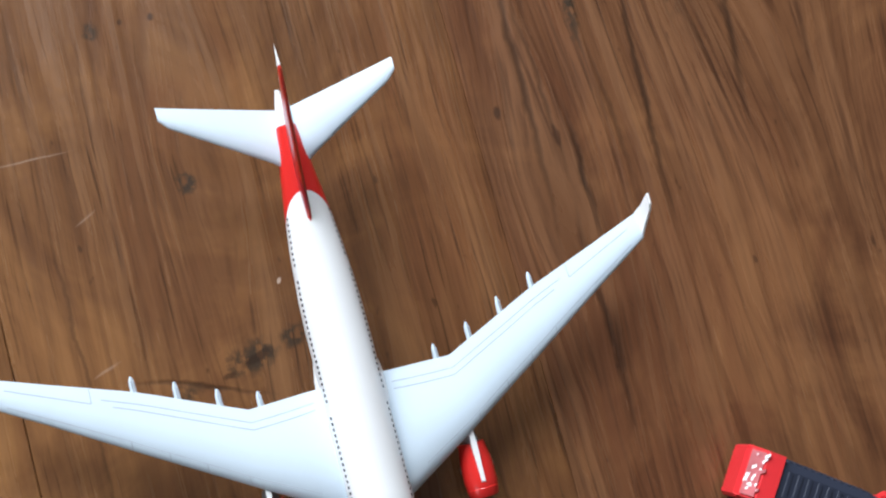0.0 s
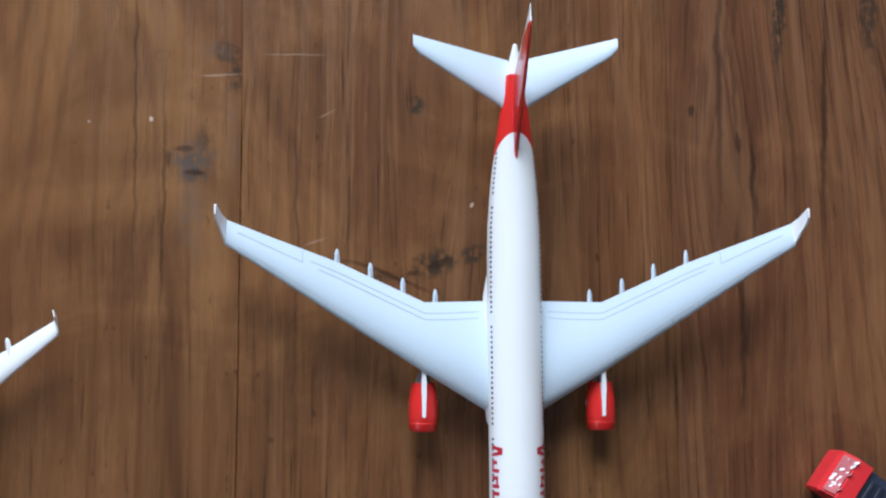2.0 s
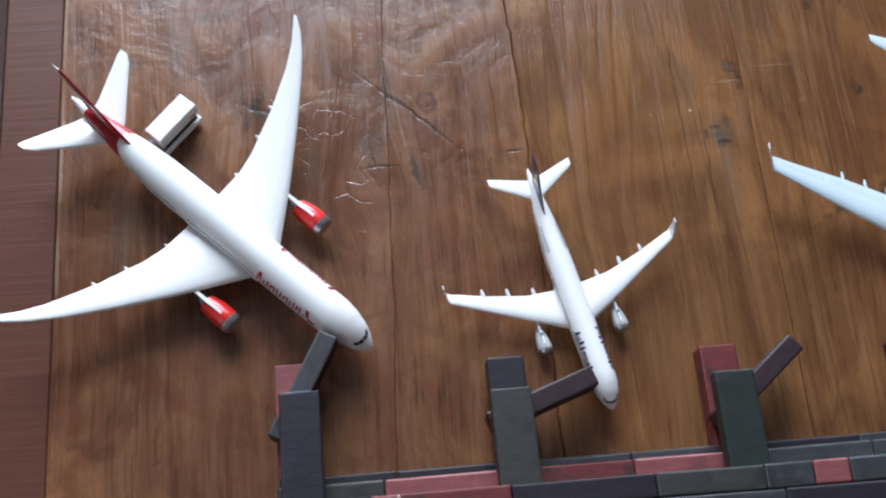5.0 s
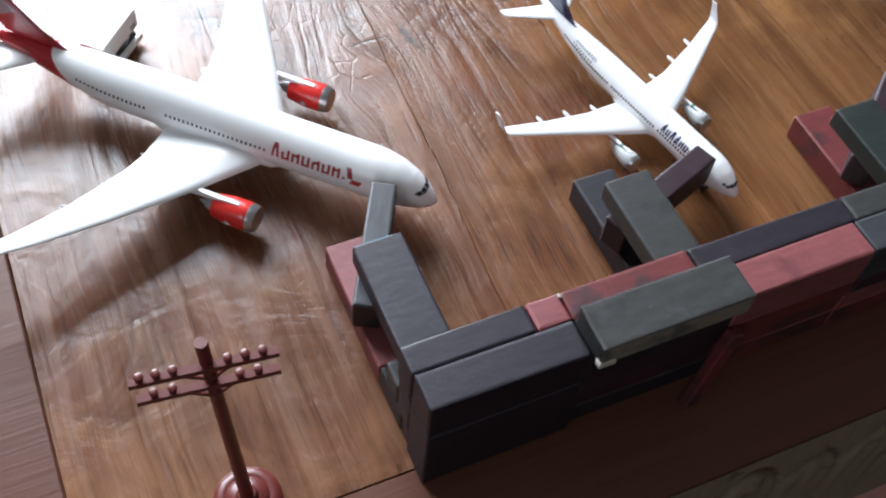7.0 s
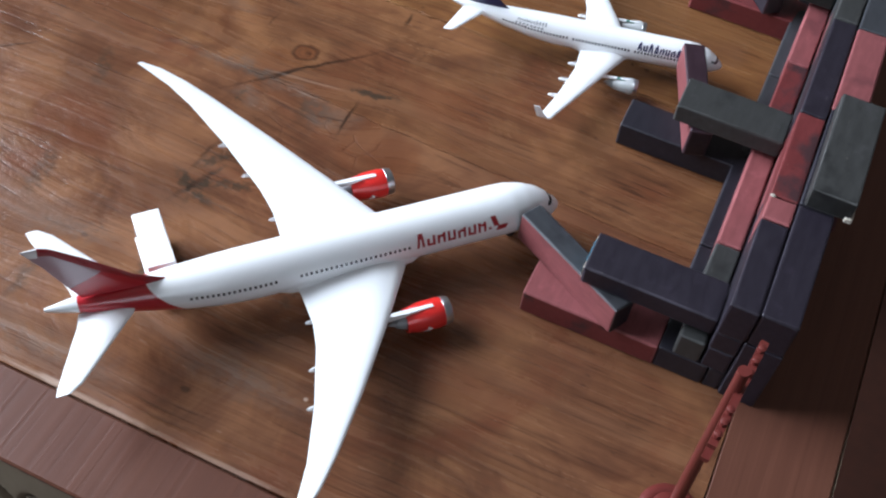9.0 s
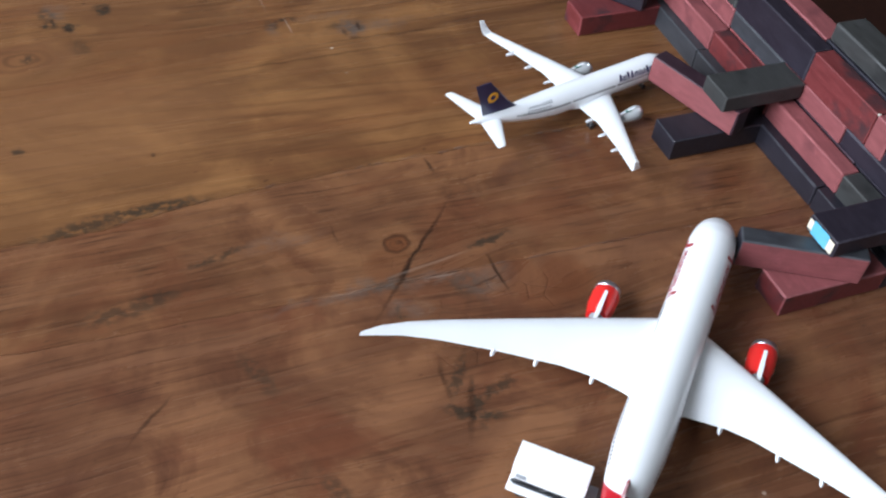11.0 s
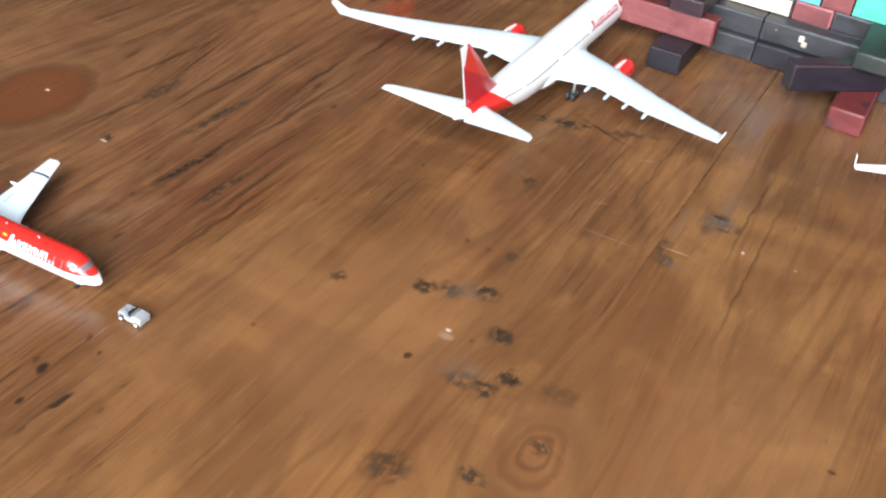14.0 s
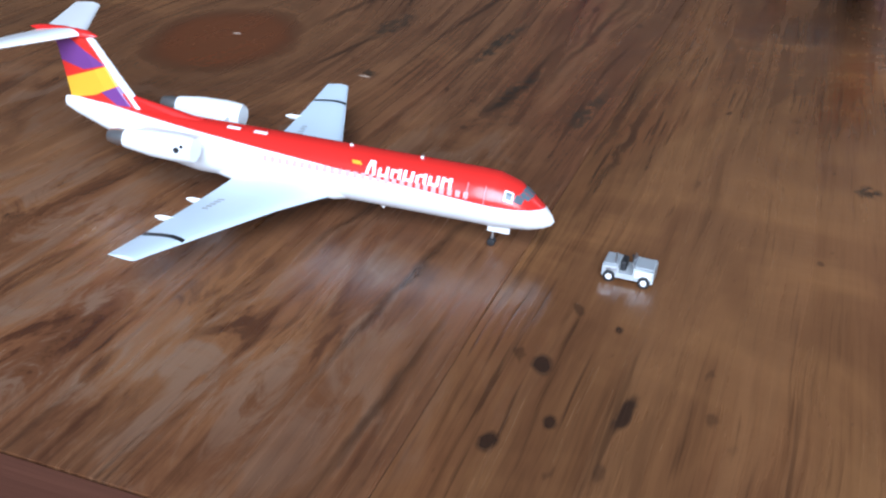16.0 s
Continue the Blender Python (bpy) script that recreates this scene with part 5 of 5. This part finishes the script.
    fin = part("tail_fin", fin_mesh([(67.0, 79.0, 11.2, 1), (69.4, 79.4, 14.0, 1), (73.4, 80.6, 20.2, 0.85), (75.0, 81.6, 22.2, 0.8)], 1.3), livery("striped_fin_paint", (0.66, 0.03, 0.02), [
        ((0.80, 0.42, 0.03), [(70.0, 15.1), (72.0, 17.9), (80.4, 14.7), (79.6, 11.6), (74.5, 12.9)]),
        ((0.16, 0.05, 0.22), [(81.4, 18.0), (76.0, 16.9), (72.2, 18.0), (78.5, 21.9), (83.0, 21.9)]),
        ((0.16, 0.05, 0.22), [(69.8, 15.1), (73.2, 13.6), (70.4, 11.8), (67.6, 11.9)])]), t)
    part("dorsal_fillet", fin_mesh([(53.0, 71, 11.5, 1), (58.5, 71, 12.2, 0.9), (68.4, 71, 13.8, 0.5)], 1.7), RED, fin)
    part("fin_leading_edge", rod((0, 66.6, 11.4), (0, 74.8, 22.2), 0.66, 0.55, 10), WHITE, fin)
    part("fin_cap", loft([[(k * math.cos(a), s, 22.4 + 0.75 * k * math.sin(a)) for a in (2 * math.pi * i / 12 for i in range(12))] for s, k in ((73.2, 0.1), (75.0, 0.85), (79, 1.1), (83, 0.8), (85.0, 0.15))]), RED, fin, smooth=True)
    tailplane(fin, [(0.4, 75.6, 82.8, 22.4, 0.8), (12.6, 81.0, 85.6, 23.0, 0.45)], WHITE)
    cockpit(body, t, [(4.5, 5.6, 30, 50, -0.3), (3.7, 5.0, 51, 69, -0.3), (3.3, 4.7, 71, 89, -0.1)], GLASS_BLUE)
    for side in (0, 1):
        a, b = ((26, 50), (30, 46)) if side == 0 else ((154, 130), (150, 134))
        frame_of = part("side_window_frame", body.patch(5.7, 7.0, *a, 0.05), WHITE, t)
        part("cockpit_window", body.patch(5.9, 6.75, *b, 0.09), GLASS_BLUE, frame_of)
        d = (4, 46) if side == 0 else (176, 134)
        for s in (9.6, 12.2):
            part("door_outline", body.patch(s, s + 0.16, d[0], d[1], 0.05), ROSE, t)
    window_row(body, t, 12, 44, 20, 1.2, (0.7, 13), (), WINDOW_PINK)
    bars(body, t, word(14.6, 28.0, 26, 56, {6}, 7, 0.16), WHITE, "lettering_mark")
    bars(body, t, [(28.4, 29.8, 42, 50, 0.4)], YELLOW, "emblem_mark")
    for s in (20, 31):
        part("antenna", box(-0.08, 0.08, s, s + 0.5, 11.7, 12.15, 0.04), WHITE, t)
    for s in (44.5, 49.0):
        part("white_patch", body.patch(s, s + 2.2, 98, 108, 0.06), WHITE, t)
    part("belly_beacon", turned([(-0.9, 0.2), (-0.5, 0.5), (0.3, 0.5)], (0, 26, 3.6), "z", 10), WHITE, t)
    gear(t, "nose_gear", 0, 9.0, 4.6, 0.6, ((-0.4, 0), (0.4, 0)), 0.2)
    part("gear_door", box(-0.9, -0.6, 6.2, 9.6, 2.6, 4.2, 0.1), WHITE, t)
    for side in (-1, 1):
        gear(t, "main_gear", side * 6.2, 45, 4.8, 1.1, ((-0.6, 0), (0.6, 0)), 0.36)
    return t


def parked(x, y, heading):
    """Pose of an aircraft whose nose stands at x, y; heading turns its tail from +y, degrees to the left."""
    return pose(x * MM, y * MM, 0, 0, 0, heading)


widebody_a(parked(-0.6, -75.3, 0.0))
narrowbody(parked(-145.6, -65.0, 12.8))
widebody_b(parked(-229.4, -37.0, 45.7))
rear_jet(parked(41.4, 183.0, -88.0))


# ---- the block terminal ----
def block(parent, x0, x1, y0, y1, z0, z1, material, name="block", turn=0.0, top=None, front=None, back=None):
    """A painted wooden block, a little worn and uneven; its mesh is centred, so that it can be turned."""
    cx, cy, cz = (x0 + x1) / 2, (y0 + y1) / 2, (z0 + z1) / 2
    ax, ay, az = (x1 - x0) / 2, (y1 - y0) / 2, (z1 - z0) / 2
    bm = box(-ax, ax, -ay, ay, -az, az, 0.8, seg=3)
    rng = random.Random(int(cx * 7 + cy * 13 + cz * 29))
    for v in bm.verts:
        v.co += Vector((rng.uniform(-1, 1), rng.uniform(-1, 1), rng.uniform(-0.4, 0.4))) * 0.10 * MM
    bmesh.ops.recalc_face_normals(bm, faces=bm.faces)
    for f in bm.faces:
        n = f.normal
        if max(abs(n.x), abs(n.y), abs(n.z)) < 0.97:
            f.material_index = 3
        else:
            f.material_index = 1 if n.z > 0.6 else 2 if n.y > 0.6 else 4 if n.y < -0.6 else 0
    edge = RUBBED[(top or material).name]
    ob = part(name, bm, (material, top or material, front or material, edge, back or material), parent)
    ob.matrix_basis = pose(cx * MM, cy * MM, cz * MM, 0, 0, turn + rng.uniform(-0.35, 0.35))
    return ob


def chip(parent, x0, x1, y0, y1, z0, z1):
    part("bare_chip", box(x0, x1, y0, y1, z0, z1, 0.3), RAW, parent, "rubbed bare wood")


def terminal():
    """Rows of blocks stepped up towards the back, all butted end to end."""
    t = thing("block_terminal", "toy airport terminal stacked from worn painted wooden blocks", "toy building")
    g = 0.35
    X = [-264, -223.4, -182.2, -141.5, -100.5, -59.5, -19.0]

    def row(cuts, y0, y1, z0, z1, mats):
        for a, b, mt in zip(cuts, cuts[1:], mats):
            bright = mt in (MINT, CYAN, CREAM)
            block(t, a + g / 2, b - g / 2, y0, y1, z0, z1, SLATE if bright else mt, front=mt)

    row(X, -94.6, -80.4, 0, 9.0, [INK, INK, SLATE, SLATE, INK, SLATE])
    row(X[1:], -108.6, -95.0, 0, 9.0, [INK, BRICK, BRICK, INK, PLUM])
    end = block(t, -264.2, -223.6, -110.2, -99.9, 0, 25.9, CHAR, "end_block")
    tagged(end, "charcoal block stood on its long edge")
    block(t, -263.6, -223.8, -99.5, -95.0, 0, 9.0, INK)
    row([-264, -228, -184, -143, -100.5, -59.5, -19], -91.6, -84.2, 9.0, 18.0, [OLIVE, PINKISH, BRICK, PINKISH, SLATE, SLATE])
    row(X[1:], -108.6, -92.4, 9.0, 17.9, [PLUM, BRICK, PINKISH, INK, PLUM])
    block(t, -263.8, -223.6, -99.5, -92.4, 9.0, 17.9, CHAR)
    row([-264, -214, -176, -141.5, -118, -84, -68, -40, -19], -99.6, -92.1, 18.0, 25.8, [CHAR, PINKISH, SLATE, PINKISH, SLATE, PINKISH, CREAM, SLATE])
    row(X[1:], -109.6, -100.0, 18.0, 25.9, [PLUM, BRICK, PLUM, INK, PLUM])
    row([-264.5, -232.6, -223.6, -188, -141.5, -106, -90, -78, -62, -19], -99.8, -92.0, 25.9, 39.1, [CHAR, PINKISH, BRICK, CHAR, OLIVE, MINT, PINKISH, CYAN, SLATE])
    row([-264.2, -223.6, -182.6, -143, -100.5, -59.5, -19], -110.0, -100.2, 26.0, 39.6, [CHAR, INK, PINKISH, SLATE, CHAR, INK])
    roof = block(t, -224.0, -183.4, -113.6, -101.0, 39.7, 47.0, OLIVE, "roof_block", back=BARE)
    tagged(roof, "dark grey-green block with rubbed bare edges")
    chip(t, -224.5, -219.9, -114.2, -112.0, 39.5, 41.4)
    chip(t, -78.6, -76.2, -84.5, -83.9, 11.0, 13.4)
    chip(t, -77.2, -74.8, -84.6, -83.9, 12.6, 15.6)
    chip(t, -66.0, -64.8, -84.4, -83.9, 14.6, 15.2)
    lean = part("leaning_block", box(-2.2, 2.2, -1.6, 1.6, -14.2, 14.2, 0.4), BRICK, t, "faded red stick leaning on the back")
    lean.matrix_basis = pose(-186.0 * MM, -113.6 * MM, 13.6 * MM, 0, 17.5, 0) @ pose(0, 0, 0, -7.0, 0, 0)
    chip(t, -224.2, -223.1, -93.6, -92.2, 38.5, 39.3)


def gate(low, bridge, top, colours, label):
    """A gate pier: a low block on the table, a narrow bridge block on edge, and a deck block over both."""
    t = thing("gate_pier", label, "toy jet bridge", group="gate piers")
    lx, ly = low
    # a base with a faded red top gets dark red sides
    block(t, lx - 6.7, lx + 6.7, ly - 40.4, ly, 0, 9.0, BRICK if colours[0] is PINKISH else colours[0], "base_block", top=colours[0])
    (x, y), length, turn = bridge
    # the bridge's top and +y face take colours of their own
    block(t, x - length / 2, x + length / 2, y - 3.6, y + 3.6, 9.05, 19.9, colours[1], "bridge_block", turn, top=colours[3], front=colours[4])
    tx, ty, back = top
    block(t, tx - 6.9, tx + 6.9, back, ty, 19.95, 26.6, colours[2], "deck_block")
    return t


terminal()
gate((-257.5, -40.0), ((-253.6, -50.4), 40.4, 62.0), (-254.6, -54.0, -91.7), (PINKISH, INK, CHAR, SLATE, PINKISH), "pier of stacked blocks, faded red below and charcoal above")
gate((-182.0, -43.0), ((-171.6, -61.2), 40.4, 20.5), (-183.2, -58.2, -91.7), (INK, INK, OLIVE, PLUM, PINKISH), "pier of stacked blocks, blue-black below and grey-green above")
gate((-104.6, -44.4), ((-95.2, -60.6), 40.4, 39.0), (-106.0, -57.8, -91.7), (BRICK, SLATE, GREEN, PLUM, CHAR), "pier of stacked blocks, dark red below and dark green above")
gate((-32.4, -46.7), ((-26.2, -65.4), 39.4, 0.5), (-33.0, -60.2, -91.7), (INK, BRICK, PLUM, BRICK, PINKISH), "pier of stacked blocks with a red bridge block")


def deck_label(x0, x1, y, z0, z1):
    """A scuffed pale end with a patch of blue on the first deck block."""
    t = thing("paper_label", "scuffed white and blue label on a block end", "label")
    part("white_strip", box(x0, x0 + 2.6, y, y + 0.12, z0 + 0.5, z1 - 0.5), CREAM, t)
    part("blue_patch", box(x0 + 2.7, x1 - 2.1, y, y + 0.12, z0, z1), CYAN, t)
    part("white_strip", box(x1 - 2.0, x1, y, y + 0.12, z0 + 0.8, z1 - 0.8), CREAM, t)


deck_label(-260.8, -248.4, -53.9, 20.6, 26.0)


# ---- the small things ----
def pole():
    t = thing("utility_pole", "maroon plastic toy telegraph pole with two crossarms", "toy utility pole", pose(-305.0 * MM, -98.6 * MM, 0))
    part("base", turned([(0, 8.2), (1.2, 8.4), (2.2, 7.6), (2.6, 6.2), (2.4, 5.4), (3.2, 4.6), (3.6, 2.8), (4.8, 2.1)], axis="z", sides=28), MAROON, t, smooth=True)
    top = Vector((-2.1, 2.3, 74.8))
    part("shaft", rod((0, 0, 3), tuple(top), 1.75, 1.35, 12), MAROON, t, smooth=True)

    def at(z):
        return top * (z / top.z)

    way = Vector((27.8, -3.3, 0.4)).normalized()
    for z, half, pegs in ((67.4, 14.4, (-12.2, -9.0, -5.8, 4.6, 8.0, 11.4)), (60.8, 14.1, (-10.6, -7.0, 6.2, 9.8))):
        c = at(z) + Vector((-0.7, -1.0, 0))
        ends = [c - way * half, c + way * half]
        up, fro = Vector((0, 0, 1)), Vector((way.y, -way.x, 0))
        ring = lambda p: [tuple(p + up * b * 0.75 + fro * a * 0.9) for a, b in ((-1, -1), (1, -1), (1, 1), (-1, 1))]
        arm = part("crossarm", loft([ring(ends[0]), ring(ends[1])]), MAROON, t)
        for u in pegs:
            p = c + way * u
            part("insulator", turned([(0.6, 0.75), (1.5, 0.7), (1.7, 0.95), (2.3, 0.9), (2.5, 0.4)], tuple(p), "z", 8), MAROON, arm)
        for s in (-1, 1):
            part("brace", rod(tuple(at(z - 4.6) + Vector((0, -1.2, 0))), tuple(c + way * s * 6.2), 0.42, None, 6), MAROON, arm)


def catering_truck():
    a = math.degrees(math.atan2(-14.9, -13.6))
    t = thing("catering_truck", "white toy catering truck with raised box body", "toy truck", pose(-300.2 * MM, 57.4 * MM, 0, 0, 0, a))
    part("chassis", box(-11.0, 11.5, -4.5, 4.5, 1.7, 4.0, 0.4), WHITE, t)
    part("box_body", box(-10.6, 9.2, -3.9, 3.9, 7.6, 14.4, 0.5, seg=2), WHITE, t)
    part("cab", loft([[(x, y * w, z) for x, z in ((7.6, 2.2), (13.0, 2.2), (13.2, 4.2), (12.0, 6.3), (8.0, 6.3))] for y, w in ((-3.5, 1), (3.5, 1))]), GREY, t)
    for x in (-7.5, 0.0):
        for y in (-2.4, 2.4):
            part("scissor_arm", rod((x - 2.8, y, 4.0), (x + 2.8, y, 7.8), 0.4, None, 6), BLACK, t)
            part("scissor_arm", rod((x + 2.8, y + 0.5, 4.0), (x - 2.8, y + 0.5, 7.8), 0.4, None, 6), BLACK, t)
    for x in (-7.2, 8.6):
        for y in (-3.4, 3.4):
            part("wheel", turned([(-0.5, 0.9), (-0.4, 1.5), (0.4, 1.5), (0.5, 0.9)], (x, y, 1.5), "y", 14), BLACK, t)
    part("lift_well", box(-9.8, 8.6, -3.2, 3.2, 3.9, 4.6, 0.2), BLACK, t)
    part("side_mark", box(-9.2, -6.4, -4.02, -3.9, 8.6, 10.2), GREY, t)
    part("side_mark", box(-9.2, -6.4, 3.9, 4.02, 8.6, 10.2), GREY, t)


def fuel_truck():
    a = math.degrees(math.atan2(-22.5, 30.5))
    t = thing("toy_truck", "toy truck with red cab, blue-black ribbed body and red tail", "toy truck", pose(96.6 * MM, -49.3 * MM, 0, 0, 0, a) @ Matrix.Scale(0.94, 4))
    part("body", loft([[(x, y, z) for y, z in ((-6.2, 2.5), (6.2, 2.5), (6.6, 9), (5.6, 14.4), (3.6, 15.6), (-3.6, 15.6), (-5.6, 14.4), (-6.6, 9))] for x in (-11.5, -11, 14.5, 15)]), TRUCK_NAVY, t)
    for i in range(12):
        x = -9.5 + i * 2.0
        for s in (-1, 1):
            part("rib", loft([[(x + dx, s * yy, zz) for yy, zz in ((6.5, 9.2), (6.85, 9.2), (5.9, 14.5), (5.5, 14.5))] for dx in (0, 0.9)]), TRUCK_NAVY, t)
    for i in range(9):
        part("roof_rib", box(-9.6 + i * 2.7, -8.4 + i * 2.7, -3.3, 3.3, 15.55, 15.95, 0.12), TRUCK_NAVY, t)
        part("side_bar", loft([[(-9.2 + i * 2.7 + dx, -yy, zz) for yy, zz in ((6.9, 9.6), (7.0, 9.8), (6.1, 14.2), (5.8, 14.2))] for dx in (0, 0.7)]), TRUCK_BLUE, t)
    part("cab", loft([[(x, y * k, z) for y, z in ((-6.6, 2.4), (6.6, 2.4), (6.8, 10), (6.2, zt), (-6.2, zt), (-6.8, 10))] for x, k, zt in ((-19.0, 0.9, 9.5), (-18.4, 1, 11.4), (-15.5, 1.02, 15.6), (-11.4, 1.02, 16.2))]), TRUCK_RED, t)
    part("windscreen", loft([[(x, y, z) for y in (-5.6, 5.6)] + [(x - 0.3, y, z + 0.2) for y in (5.6, -5.6)] for x, z in ((-18.2, 11.9), (-15.9, 15.2))]), SCUFFED, t, "scuffed reddish windscreen")
    rng = random.Random(4)
    for i in range(26):
        x, y, w = rng.uniform(-18.3, -15.7), rng.uniform(-5.0, 5.0), rng.uniform(0.12, 0.5)
        z, run = 12.2 + (x + 18.2) * 1.435, rng.uniform(0.2, 0.7)
        part("paint_scuff", loft([[(x + dx - 0.3, y - w + dx, z + dx * 1.435), (x + dx - 0.3, y + w + dx, z + dx * 1.435), (x + dx, y + w + dx, z + dx * 1.435 - 0.3), (x + dx, y - w + dx, z + dx * 1.435 - 0.3)] for dx in (0, run)]), WHITE if i % 3 else SCUFFED, t)
    part("tail_panel", loft([[(x, y, z) for y, z in ((-5.8, 5), (5.8, 5), (6.4, 15.8), (-6.4, 15.8))] for x in (15, 17.6)]), TRUCK_RED, t)
    for s in (-1, 1):
        part("tail_ear", loft([[(15.2, s * 5.0, 10), (17.8, s * 5.0, 10), (17.8, s * 5.0, 15.8), (15.2, s * 5.0, 15.8)], [(16.6, s * 7.8, 12.8), (18.8, s * 7.8, 12.8), (18.8, s * 7.8, 15.0), (16.6, s * 7.8, 15.0)]]), TRUCK_RED, t)
    for x in (-14, 3, 9.5):
        for s in (-1, 1):
            part("wheel", turned([(-1.1, 1.6), (-0.9, 2.7), (0.9, 2.7), (1.1, 1.6)], (x, s * 6.0, 2.7), "y", 16), BLACK, t)


def tug():
    a = 180.0
    t = thing("aircraft_tug", "tiny silver-grey toy tow tractor", "toy tractor", pose(29.6 * MM, 184.4 * MM, 0, 0, 0, a))
    part("body", loft([[(x, y, z) for y, z in ((-1.9, 0.7), (1.9, 0.7), (1.9, zt), (-1.9, zt))] for x, zt in ((-3.6, 2.3), (-1.3, 2.4), (-1.25, 1.5), (0.7, 1.5), (0.75, 2.7), (3.6, 2.5))]), TUG_GREY, t)
    part("bonnet", box(0.9, 3.5, -1.6, 1.6, 2.55, 2.85, 0.1), GREY, t)
    part("rear_deck", box(-3.5, -1.5, -1.7, 1.7, 2.35, 2.65, 0.1), GREY, t)
    for y in (-1.95, 1.85):
        part("side_panel", box(1.0, 3.3, y, y + 0.1, 1.3, 2.3, 0.03), WHITE, t)
        part("side_panel", box(-3.2, -1.6, y, y + 0.1, 1.55, 2.1, 0.03), SILVER, t)
    part("windscreen", loft([[(x, -1.6, z), (x, 1.6, z), (x - 0.15, 1.6, z), (x - 0.15, -1.6, z)] for x, z in ((0.85, 2.6), (0.55, 3.3))]), SILVER, t)
    part("seat", box(-1.2, -0.4, -1.2, 1.2, 1.5, 2.9, 0.15), BLACK, t)
    part("steering_column", rod((0.6, 0.6, 2.0), (0.1, 0.6, 3.5), 0.15, None, 6), BLACK, t)
    part("mast", rod((-1.9, -1.2, 2.4), (-1.9, -1.2, 4.2), 0.16, None, 6), SILVER, t)
    for x in (-2.5, 2.4):
        for s in (-1, 1):
            w = part("wheel", turned([(-0.35, 0.55), (-0.3, 0.85), (0.3, 0.85), (0.35, 0.55)], (x, s * 1.95, 0.85), "y", 14), BLACK, t)
            part("hub", turned([(-0.4, 0.45), (0.4, 0.45)], (x, s * 1.95, 0.85), "y", 12), WHITE, w)


pole()
catering_truck()
fuel_truck()
tug()
